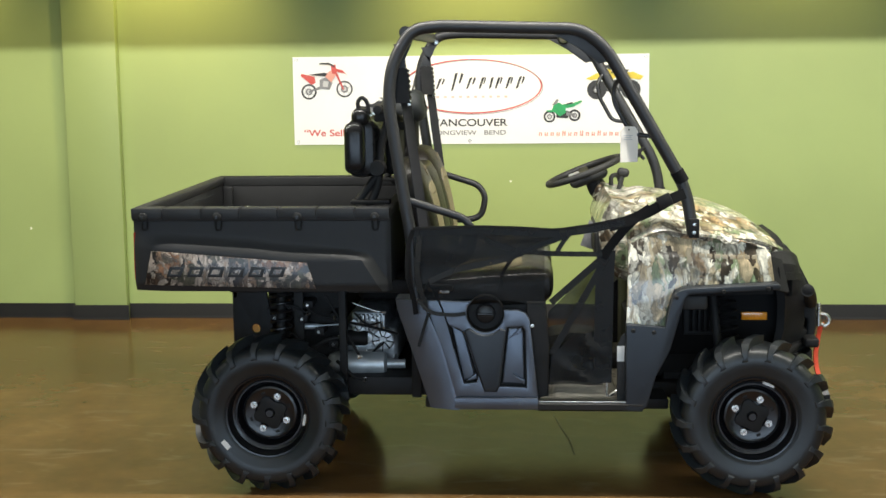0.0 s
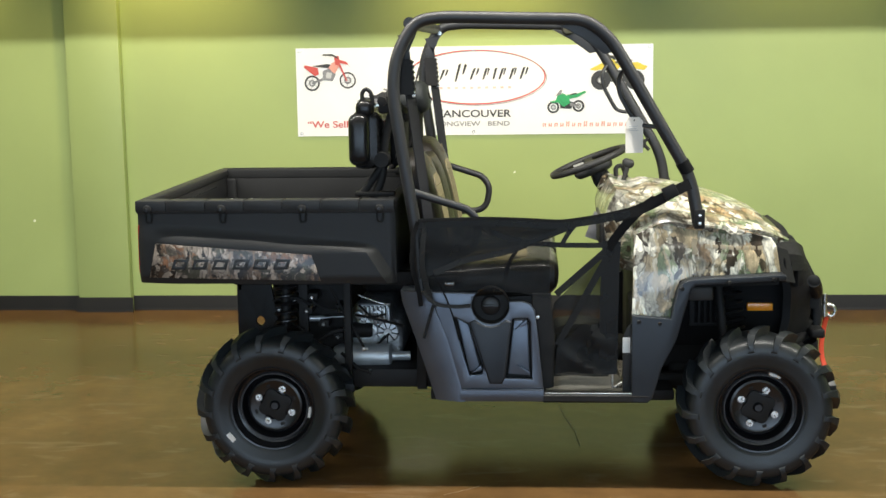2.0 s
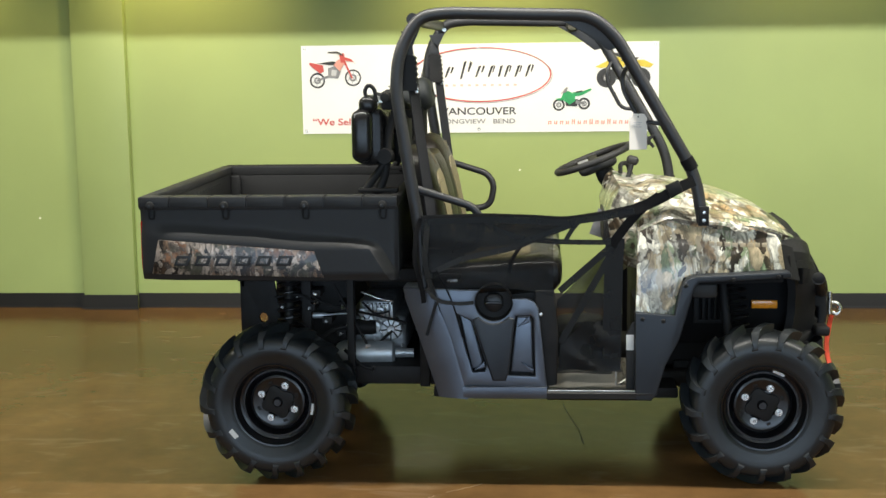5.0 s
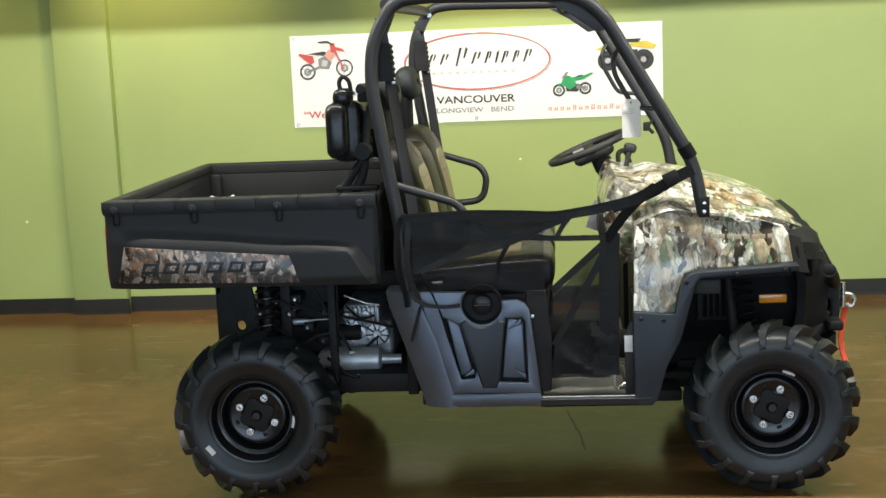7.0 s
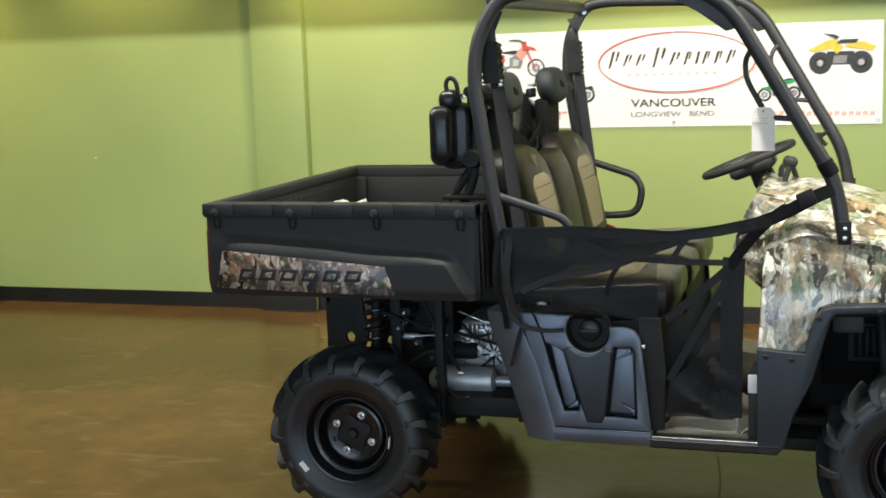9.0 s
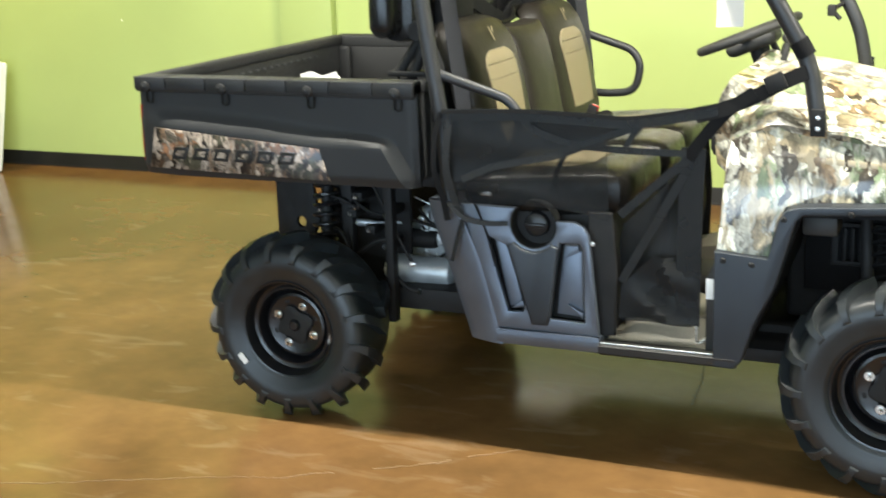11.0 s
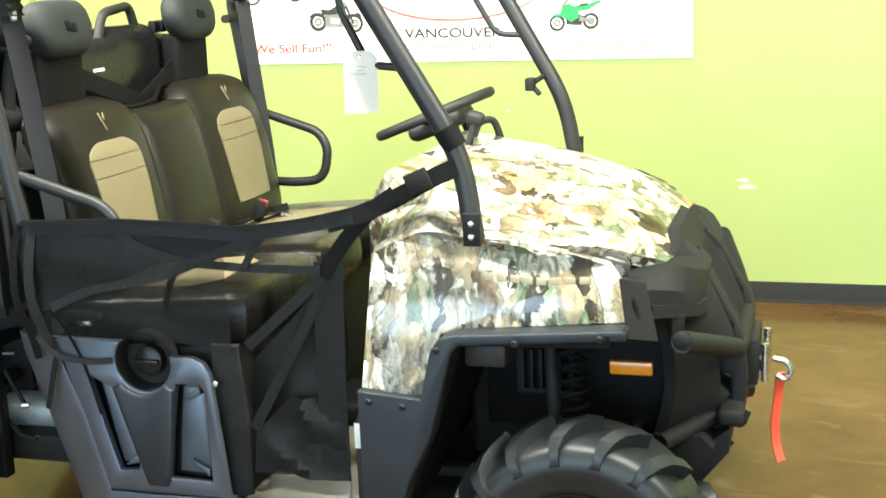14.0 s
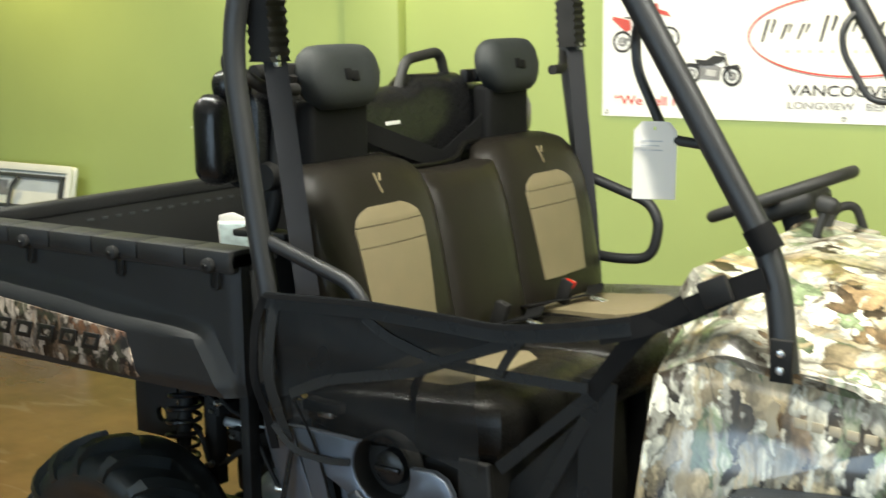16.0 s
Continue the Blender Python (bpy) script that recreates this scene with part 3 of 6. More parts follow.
# brand name as plain slanted brush strokes
bx = 0.275
for w, h in ((0.070, 0.105), (0.058, 0.072), (0.062, 0.072), (0.0, 0.0), (0.082, 0.120), (0.066, 0.078), (0.050, 0.078), (0.022, 0.078), (0.052, 0.078), (0.052, 0.078), (0.060, 0.082)):
    if w:
        z0 = 1.528 + 0.012 * (h < 0.09)
        part("name_bar", flat([(bx, z0), (bx + 0.013, z0 + 0.004), (bx + 0.030 + 0.2 * w, z0 + h), (bx + 0.012 + 0.2 * w, z0 + h - 0.006)], 2), M_INK, banner)
        if w > 0.03:
            part("name_bar", flat([(bx + 0.62 * w, z0 + 0.42 * h), (bx + 0.74 * w, z0 + 0.40 * h), (bx + 1.02 * w, z0 + 0.90 * h), (bx + 0.84 * w, z0 + h)], 3), M_INK, banner)
    bx += w + 0.017 if w else 0.022
for k in range(11):
    part("name_bar", flat([(0.39 + k * 0.05, 1.482), (0.41 + k * 0.05, 1.482), (0.41 + k * 0.05, 1.496), (0.39 + k * 0.05, 1.496)], 2), M_PALEST_RED, banner)


def words(text, x, z, height, width, mat, level=2):
    """Printed words, x at their left edge, z at their foot."""
    cu = bpy.data.curves.new("lettering", "FONT")
    cu.body, cu.extrude = text, 0.0004
    cu.offset = 0.012
    ob = new("lettering", cu)
    dg = bpy.context.evaluated_depsgraph_get()
    me = bpy.data.meshes.new_from_object(ob.evaluated_get(dg))
    bpy.data.objects.remove(ob)
    xs = [v.co.x for v in me.vertices]
    ys = [v.co.y for v in me.vertices]
    a, b, c, d = min(xs), max(xs), min(ys), max(ys)
    for v in me.vertices:
        v.co = Vector((x + (v.co.x - a) / (b - a) * width - 0.661, BY - 0.0012 * level + v.co.z - WALL_Y, z + (v.co.y - c) / (d - c) * height - BZ0))
    bm = bmesh.new()
    bm.from_mesh(me)
    bpy.data.meshes.remove(me)
    bm.verts.ensure_lookup_table()
    left = set(bm.verts)
    while left:
        grown, edge = set(), [left.pop()]
        while edge:
            v = edge.pop()
            grown.add(v)
            for e in v.link_edges:
                o = e.other_vert(v)
                if o in left:
                    left.discard(o)
                    edge.append(o)
        piece, at = bmesh.new(), {}
        for v in grown:
            at[v] = piece.verts.new(v.co)
        for f in {f for v in grown for f in v.link_faces}:
            piece.faces.new([at[v] for v in f.verts])
        part("letter", piece, mat, banner)
    bm.free()


words("VANCOUVER", 0.409, 1.296, 0.048, 0.50, M_INK)
words("LONGVIEW   BEND", 0.409, 1.238, 0.031, 0.49, M_GREY_INK)
words("\u201cWe Sell Fun!\u201d", -0.445, 1.235, 0.045, 0.46, M_RED)
for k in range(18):
    u = 1.115 + k * 0.0385
    for d in (0.0, 0.014):
        part("address_bar", flat([(u + d, 1.228), (u + d + 0.007, 1.228), (u + d + 0.009, 1.252 + 0.010 * (k in (4, 7, 10))), (u + d + 0.002, 1.252 + 0.010 * (k in (4, 7, 10)))], 2), M_PALE_RED, banner)
    part("address_bar", flat([(u + 0.004, 1.246 - 0.014 * (k % 2)), (u + 0.020, 1.246 - 0.014 * (k % 2)), (u + 0.021, 1.251 - 0.014 * (k % 2)), (u + 0.005, 1.251 - 0.014 * (k % 2))], 3), M_PALE_RED, banner)


def printed(x, z, s, wheels, shapes):
    """A small printed vehicle: wheels (x, z, radius, band) and flat shapes, each with its ink, over one another."""
    for a, b, r, w in wheels:
        part("printed_wheel", ring(x + a * s, z + b * s, r * s, r * s, w * s, 2, 26), M_INK, banner)
        part("printed_hub", ring(x + a * s, z + b * s, r * s * 0.45, r * s * 0.45, r * s * 0.22, 2, 16), M_GREY_INK, banner)
        for k in range(3):
            c, d = math.cos(1.05 * k + 0.4), math.sin(1.05 * k + 0.4)
            q, e = (r - w) * s, 0.006 * s
            part("printed_spoke", flat([(x + a * s + c * q - d * e, z + b * s + d * q + c * e), (x + a * s - c * q - d * e, z + b * s - d * q + c * e), (x + a * s - c * q + d * e, z + b * s - d * q - c * e), (x + a * s + c * q + d * e, z + b * s + d * q - c * e)], 2), M_PALE_INK, banner)
    for k, (ink, pts) in enumerate(shapes):
        part("printed_shape", flat([(x + a * s, z + b * s) for a, b in pts], 3 + k), ink, banner)


# red dirt bike
printed(-0.288, 1.478, 0.33, ((-0.36, 0.16, 0.155, 0.035), (0.36, 0.21, 0.165, 0.03)), (
    (M_GREY_INK, [(-0.36, 0.14), (-0.05, 0.24), (-0.05, 0.30), (-0.36, 0.18)]),
    (M_GREY_INK, [(-0.14, 0.22), (0.06, 0.20), (0.12, 0.34), (0.02, 0.46), (-0.14, 0.40)]),
    (M_PALE_INK, [(-0.08, 0.26), (0.02, 0.25), (0.05, 0.36), (-0.06, 0.38)]),
    (M_RED, [(0.36, 0.20), (0.33, 0.20), (0.14, 0.60), (0.18, 0.62)]),
    (M_RED, [(-0.52, 0.48), (-0.30, 0.30), (-0.22, 0.34), (-0.24, 0.46), (-0.50, 0.52)]),
    (M_INK, [(-0.36, 0.50), (0.0, 0.46), (0.06, 0.52), (-0.04, 0.54)]),
    (M_PALE_RED, [(-0.02, 0.46), (0.10, 0.34), (0.20, 0.50), (0.16, 0.60), (0.05, 0.56)]),
    (M_RED, [(0.12, 0.52), (0.22, 0.50), (0.19, 0.70), (0.10, 0.68)]),
    (M_RED, [(0.18, 0.56), (0.38, 0.52), (0.42, 0.48), (0.34, 0.58), (0.20, 0.62)]),
    (M_INK, [(-0.14, 0.71), (0.06, 0.70), (0.18, 0.64), (0.16, 0.68), (0.06, 0.735), (-0.12, 0.73)])))
# dark cruiser
printed(0.045, 1.335, 0.28, ((-0.34, 0.19, 0.165, 0.06), (0.36, 0.15, 0.165, 0.05)), (
    (M_GREY_INK, [(-0.20, 0.10), (0.14, 0.08), (0.18, 0.28), (0.0, 0.36), (-0.20, 0.30)]),
    (M_PALE_INK, [(-0.10, 0.16), (0.08, 0.14), (0.10, 0.24), (-0.08, 0.26)]),
    (M_INK, [(-0.56, 0.26), (-0.40, 0.36), (-0.20, 0.34), (-0.22, 0.26), (-0.36, 0.30)]),
    (M_INK, [(-0.24, 0.32), (0.0, 0.32), (0.20, 0.38), (0.22, 0.46), (0.04, 0.48), (-0.10, 0.40), (-0.28, 0.42)]),
    (M_INK, [(0.37, 0.14), (0.33, 0.15), (0.18, 0.50), (0.22, 0.51)]),
    (M_GREY_INK, [(0.10, 0.56), (0.26, 0.50), (0.22, 0.46), (0.06, 0.54)]),
    (M_INK, [(0.20, 0.30), (0.46, 0.34), (0.52, 0.26), (0.38, 0.32), (0.26, 0.26)])))
# green sports bike
printed(1.27, 1.315, 0.235, ((-0.36, 0.17, 0.165, 0.05), (0.34, 0.20, 0.165, 0.055)), (
    (M_INK, [(-0.16, 0.14), (0.14, 0.12), (0.22, 0.30), (0.0, 0.36), (-0.18, 0.30)]),
    (M_GREY_INK, [(0.10, 0.20), (0.36, 0.18), (0.36, 0.23), (0.12, 0.30)]),
    (M_GREEN_INK, [(-0.30, 0.34), (-0.06, 0.18), (0.10, 0.28), (0.08, 0.46), (-0.10, 0.56), (-0.24, 0.50)]),
    (M_GREEN_INK, [(0.06, 0.40), (0.30, 0.44), (0.56, 0.58), (0.52, 0.62), (0.24, 0.52), (0.02, 0.52)]),
    (M_GREEN_INK, [(-0.46, 0.34), (-0.30, 0.36), (-0.24, 0.30), (-0.38, 0.30)]),
    (M_INK, [(0.10, 0.50), (0.30, 0.53), (0.28, 0.57), (0.12, 0.54)]),
    (M_GREY_INK, [(-0.30, 0.48), (-0.16, 0.66), (-0.10, 0.64), (-0.16, 0.52)])))
# yellow quad
printed(1.605, 1.465, 0.37, ((-0.30, 0.17, 0.17, 0.11), (0.30, 0.17, 0.17, 0.11)), (
    (M_INK, [(-0.20, 0.14), (0.20, 0.14), (0.20, 0.34), (-0.20, 0.34)]),
    (M_GREY_INK, [(-0.12, 0.16), (0.08, 0.16), (0.10, 0.28), (-0.10, 0.28)]),
    (M_YELLOW_INK, [(-0.50, 0.36), (-0.40, 0.34), (-0.14, 0.38), (-0.06, 0.30), (0.04, 0.40), (-0.08, 0.54), (-0.22, 0.50)]),
    (M_YELLOW_INK, [(0.06, 0.40), (0.22, 0.38), (0.46, 0.34), (0.52, 0.40), (0.34, 0.48), (0.10, 0.46)]),
    (M_INK, [(-0.06, 0.46), (0.22, 0.46), (0.26, 0.52), (0.0, 0.52)]),
    (M_INK, [(-0.26, 0.62), (-0.10, 0.60), (-0.02, 0.56), (-0.06, 0.52), (-0.18, 0.58)])))

# ---- the folding table that leans on the wall ----
TX = -4.80
table = thing("folding_table", "white plastic folding table on its edge against the wall, legs folded", "folding table", (TX, 2.60, 0))


def table_local(bm):
    return moved(bm, pose(0, 0, 0.0, -13, 0, 0))


part("tabletop", table_local(box(-0.6, 0.6, -0.02, 0.022, 0.004, 0.76, 0.02, 3)), M_TABLE, table)
edge = [(-0.6, 0.02), (0.58, 0.02), (0.6, 0.04), (0.6, 0.72), (0.58, 0.76), (-0.6, 0.76)]
hole = [(-0.57, 0.06), (0.555, 0.06), (0.555, 0.71), (-0.57, 0.71)]
part("skirt", table_local(prism(edge, -0.05, -0.02, 0.006, holes=[hole])), M_TABLE, table)
for u0, u1, v0, v1 in ((-0.55, 0.53, 0.665, 0.69), (-0.55, 0.53, 0.075, 0.10), (0.505, 0.53, 0.09, 0.68), (-0.55, 0.51, 0.46, 0.485), (-0.55, 0.51, 0.22, 0.245)):
    part("rail", table_local(box(u0, u1, -0.055, -0.022, v0, v1, 0.004)), M_TABLE_LEG, table)
part("leg", table_local(tube([(0.10, -0.06, 0.66), (0.04, -0.06, 0.60), (0.02, -0.06, 0.16), (0.05, -0.06, 0.10)], 0.014, 0.04)), M_TABLE_LEG, table)
part("leg", table_local(tube([(-0.30, -0.06, 0.66), (-0.34, -0.06, 0.60), (-0.34, -0.06, 0.16), (-0.30, -0.06, 0.10)], 0.014, 0.04)), M_TABLE_LEG, table)
part("brace", table_local(tube([(0.09, -0.055, 0.35), (0.51, -0.055, 0.34)], 0.009)), M_TABLE_LEG, table)
part("brace", table_local(tube([(0.26, -0.055, 0.47), (0.39, -0.06, 0.35), (0.24, -0.055, 0.24)], 0.006, 0.02)), M_TABLE_LEG, table)
part("label_plate", table_local(box(-0.14, -0.04, -0.024, -0.0205, 0.54, 0.64, 0.001)), M_GREY_INK, table)

# pale scuffs on the wall and hairline cracks in the floor
random.seed(3)


def blot(cx, cz, w, h, n=11):
    return prism([(cx + w * math.cos(2 * math.pi * k / n) * random.uniform(0.5, 1.1), cz + h * math.sin(2 * math.pi * k / n) * random.uniform(0.5, 1.1)) for k in range(n)], WALL_Y - 0.0012, WALL_Y + 0.001, 0)


M_SCUFF = material("pale_scuffed_paint", (0.82, 0.86, 0.66), 0.6, vary=0.15, scale=40)
M_CRACK = material("dark_crack_filler", (0.035, 0.02, 0.01), 0.6, vary=0.2, scale=30)
M_PALE_CRACK = material("pale_crack_edge", (0.20, 0.125, 0.065), 0.5, vary=0.2, scale=30)
for cx, cz, w, h in ((2.075, 0.595, 0.035, 0.010), (2.10, 0.562, 0.042, 0.012), (2.065, 0.56, 0.012, 0.008), (0.93, 0.93, 0.010, 0.008), (-2.35, 0.62, 0.012, 0.010), (-3.3, 1.02, 0.008, 0.008)):
    structure("wall_scuff", blot(cx, cz, w, h), M_SCUFF, "pale scuff mark on the green wall", "scuff mark")


def crack(points, width, mat, gaps=0.0):
    """A wandering hairline; with gaps only pieces of it show, of uneven width."""
    line = []
    for (ax, ay), (bx, by) in zip(points, points[1:]):
        for k in range(10):
            t = k / 10
            line.append((ax + (bx - ax) * t + random.uniform(-0.007, 0.007), ay + (by - ay) * t + random.uniform(-0.007, 0.007), 0.0006))
    line.append((*points[-1], 0.0006))
    d = Vector((points[-1][0] - points[0][0], points[-1][1] - points[0][1], 0)).normalized()
    runs, k = [], 0
    while k < len(line) - 1:
        n = random.randint(2, 5) if gaps else len(line)
        if random.random() >= gaps:
            runs.append(ribbon(line[k:k + n + 1], (-d.y, d.x, 0), width * (random.uniform(0.6, 1.5) if gaps else 1), 0.0008, 0.0001))
        k += n
    return structure("floor_crack", join(*runs), mat, "hairline crack in the concrete floor", "crack")


crack([(1.17, 0.50), (1.20, 0.25), (1.235, 0.05), (1.245, -0.16)], 0.0035, M_CRACK)
crack([(0.20, -1.16), (0.38, -1.04), (0.61, -0.90), (0.70, -0.81), (0.86, -0.69)], 0.0036, M_PALE_CRACK, 0.18)
crack([(-0.75, -1.55), (-0.35, -1.38), (0.05, -1.20), (0.20, -1.16)], 0.003, M_PALE_CRACK, 0.45)

# ---- the utility vehicle ----
utv = thing("utility_vehicle", "side-by-side utility vehicle, black with leaf camouflage hood and cargo box", "utility vehicle")


def both(name, make, mat, label="", parent=None, angle=38):
    """The same part on the near and on the far flank."""
    a = part(name, make(), mat, parent or utv, label, angle)
    b = part(name, mirror(make()), mat, parent or utv, label, angle)
    return a, b


# cargo box ------------------------------------------------------------
RIDGE = [(-0.52, 1.068), (-0.307, 1.057), (-0.039, 1.039), (0.204, 1.009), (0.39, 0.986), (0.60, 0.975)]
BED_Z0, BED_Z1 = 0.834, 1.125


def flank():
    """The box's side: a flat upper panel over a swelling that ends in a slanted facet."""
    nz = 30
    outer, inner = [], []
    for j in range(nz + 1):
        z = BED_Z0 + (BED_Z1 - BED_Z0) * j / nz
        crease = 0.385 + 0.625 * max(0.0, 0.980 - z)
        columns = [-0.512 + (crease + 0.512) * i / 66 for i in range(66)] + [crease + 0.046 * i / 5 for i in range(6)]
        columns += [columns[-1] + (0.51 - columns[-1]) * i / 6 for i in range(1, 7)] if columns[-1] < 0.509 else [0.51 + 0.00001 * i for i in range(6)]
        row, back = [], []
        for x in columns:
            x = min(x, 0.51)
            d = along(RIDGE, x) - z
            bulge = 0.031 * smooth((d + 0.008) / (0.074 - 0.034 * smooth((x - 0.05) / 0.33))) * smooth((x + 0.56) / 0.22)
            bulge *= max(0.0, min(1.0, (crease + 0.046 - x) / 0.046))
            tuck = 0.012 * (1 - smooth((z - BED_Z0) / 0.03))
            end = 0.010 * (1 - smooth((x + 0.512) / 0.02)) + 0.012 * (1 - smooth((0.51 - x) / 0.02))
            row.append((x, -0.728 - bulge + tuck + end, z))
            back.append((x, -0.695, z))
        outer.append(row)
        inner.append(back)
    return loft([o + b[::-1] for o, b in zip(outer, inner)])


bed = part("cargo_box", box(-0.50, 0.50, -0.70, 0.70, 0.86, 0.90, 0.006), M_BED, utv, "dark grey plastic cargo box with ribbed rim")
both("side_wall", flank, M_BED, parent=bed, angle=24)
part("tailgate", box(-0.515, -0.475, -0.705, 0.705, 0.845, 1.135, 0.012, 3), M_BED, bed)
part("front_wall", box(0.465, 0.505, -0.70, 0.70, 0.845, 1.135, 0.012, 3), M_BED, bed)
NOTCH = [-0.514, -0.388, -0.233, -0.081, 0.070, 0.222, 0.373, 0.510]


def rim():
    core = box(-0.512, 0.508, -0.744, -0.672, 1.112, 1.158, 0.006)
    caps = [box(a + 0.002, b - 0.002, -0.750, -0.668, 1.121, 1.163, 0.004, 2) for a, b in zip(NOTCH, NOTCH[1:])]
    return join(core, *caps)


part("rim", rim(), M_BED, bed, "notched cap along the box's side")
part("rim", box(-0.512, 0.508, 0.668, 0.748, 1.112, 1.162, 0.008, 3), M_NOSE, bed)
part("rim", box(-0.517, -0.470, -0.68, 0.68, 1.122, 1.163, 0.008, 3), M_BED, bed)
part("rim", box(0.465, 0.510, -0.68, 0.68, 1.122, 1.155, 0.008, 3), M_BED, bed)
both("inner_wall", lambda: box(-0.48, 0.47, -0.697, -0.668, 0.895, 1.115, 0.004), M_NOSE, parent=bed)
part("corner_post", box(-0.478, -0.425, 0.640, 0.669, 0.895, 1.118, 0.012, 3), M_NOSE, bed)
for k in range(15):
    part("tie_slot", box(-0.4745, -0.4725, -0.30 + k * 0.052, -0.276 + k * 0.052, 1.092, 1.100, 0.001), M_TABLE_LEG, bed)
for lx in (-0.463, -0.168, 0.149, 0.452):
    for s in (-1, 1):
        turn = 0 if s > 0 else 180
        lt = part("tie_knob", moved(lathe([(0.0, 0.020), (0.011, 0.020), (0.0165, 0.016), (0.0175, 0.006), (0.015, 0.0), (0.0, 0.0)], 18), pose(lx, s * 0.747, 1.130, 0, 0, turn)), M_NOSE, bed)
        part("knob_pin", moved(lathe([(0.0, 0.004), (0.005, 0.004), (0.006, 0.0), (0.0, 0.0)], 12), pose(lx, s * 0.767, 1.130, 0, 0, turn)), M_RIM, lt)
        part("tie_loop", tube([(lx - 0.012, s * 0.737, 1.112), (lx - 0.010, s * 0.739, 1.076), (lx + 0.010, s * 0.739, 1.076), (lx + 0.012, s * 0.737, 1.112)], 0.0035, 0.008, 8), M_NOSE, lt)
DECAL = [(-0.433, 0.996), (0.183, 0.949), (0.216, 0.847), (-0.463, 0.862)]
decal = both("camouflage_decal", lambda: prism(DECAL[::-1], -0.7625, -0.753, 0.001), M_CAMO_DULL, "brown bark camouflage decal", bed)
lx = -0.375
for k in range(6):
    w = 0.072
    z0, z1 = 0.893, 0.934

    def model_bar(x=lx, z0=z0, z1=z1, w=w):
        out = [(x, z0), (x + w - 0.014, z0), (x + w, z1), (x + 0.014, z1)]
        gap = [(x + 0.015, z0 + 0.011), (x + w - 0.026, z0 + 0.011), (x + w - 0.016, z1 - 0.011), (x + 0.024, z1 - 0.011)]
        return prism(out, -0.7655, -0.762, 0.0006, holes=[gap])

    part("model_name_bar", model_bar(), M_LETTER, decal[0])
    lx += 0.081
for s in (-1, 1):
    y0, y1 = sorted((s * 0.62, s * 0.722))
    part("tail_lamp", loft([[(-0.505, y0, z), (-0.505, y1, z), (-0.505 - d, y1, z), (-0.508 - d, (y0 + y1) / 2, z), (-0.505 - d, y0, z)] for z, d in ((0.872, 0.006), (0.876, 0.009), (0.92, 0.010), (0.99, 0.009), (1.06, 0.008), (1.066, 0.006))]), M_LENS, bed, "red tail lamp lens")
part("bed_latch", join(box(0.30, 0.40, -0.50, -0.47, 0.90, 0.912, 0.003), tube([(0.33, -0.485, 0.91), (0.34, -0.485, 1.17), (0.37, -0.47, 1.19)], 0.006, 0.02)), M_FRAME, bed)

# wheels -----------------------------------------------------------------


def tyre_profile(w):
    """Bead, bulging sidewall, shoulder and crown."""
    half = [(0.158, 0.086), (0.164, 0.100), (0.172, 0.1055), (0.178, 0.1085), (0.182, 0.1115), (0.187, 0.1125), (0.205, 0.1165 * w), (0.225, 0.1205 * w), (0.240, 0.1205 * w), (0.255, 0.1170 * w), (0.270, 0.1100 * w), (0.279, 0.0975 * w), (0.284, 0.080 * w), (0.286, 0.055 * w), (0.2865, 0.028 * w), (0.287, 0)]
    return [(r, -y) for r, y in half] + [(r, y) for r, y in half[-2::-1]]


def lug(w, side):
    """One tread bar, slanting from the crown to the shoulder, then a thin rib down the sidewall with a small foot."""
    rows = [(0.298, 0.003), (0.297, 0.034), (0.294, 0.062), (0.287, 0.088), (0.272, 0.1085), (0.254, 0.1185), (0.243, 0.1205)]
    high = [0.024, 0.024, 0.024, 0.022, 0.014, 0.007, 0.004]
    tilt = [0, 0, 12, 35, 58, 74, 80]
    half = [0.0185, 0.018, 0.0175, 0.017, 0.0125, 0.009, 0.013]
    bm = bmesh.new()
    last = None
    for q, (r, y) in enumerate(rows):
        u = q / 6
        a = 0.26 * (1 - (1 - min(1.0, u / 0.7)) ** 1.6) + (0.015 if q == 6 else 0.0)
        hw = half[q] / r
        cy = side * y * w
        up = (r + high[q] * math.cos(radians(tilt[q])), cy + side * high[q] * math.sin(radians(tilt[q])))
        vs = []
        for rr, yy, da in ((r - 0.012, cy - side * 0.006, -hw * 1.18), (up[0], up[1], -hw * 0.88), (up[0], up[1], hw * 0.88), (r - 0.012, cy - side * 0.006, hw * 1.18)):
            vs.append(bm.verts.new((rr * math.cos(a + da), yy, rr * math.sin(a + da))))
        if last:
            for k in range(4):
                bm.faces.new((last[k], last[(k + 1) % 4], vs[(k + 1) % 4], vs[k]))
        else:
            bm.faces.new(vs)
        last = vs
    bm.faces.new(last[::-1])
    return bm


RIM = [(0.0, 0.07), (0.149, 0.066), (0.155, 0.085), (0.153, 0.09), (0.150, -0.06), (0.154, -0.090), (0.163, -0.107), (0.168, -0.1085), (0.170, -0.105), (0.166, -0.098), (0.157, -0.086), (0.153, -0.066),
       (0.140, -0.060), (0.1375, -0.067), (0.132, -0.067), (0.129, -0.058), (0.126, -0.036), (0.122, -0.016), (0.115, -0.012), (0.1125, -0.038), (0.109, -0.047), (0.101, -0.050), (0.096, -0.0475), (0.062, -0.044), (0.056, -0.036), (0.042, -0.038), (0.036, -0.045), (0.0, -0.046)]


def hub_plate():
    """Square cover between the nuts, its sides hollowed."""
    out = []
    for k in range(48):
        a = 2 * math.pi * k / 48
        r = 0.060 + 0.010 * math.cos(4 * (a - radians(20)))
        out.append((r * math.cos(a), r * math.sin(a)))
    return prism(out, -0.053, -0.036, 0.004)


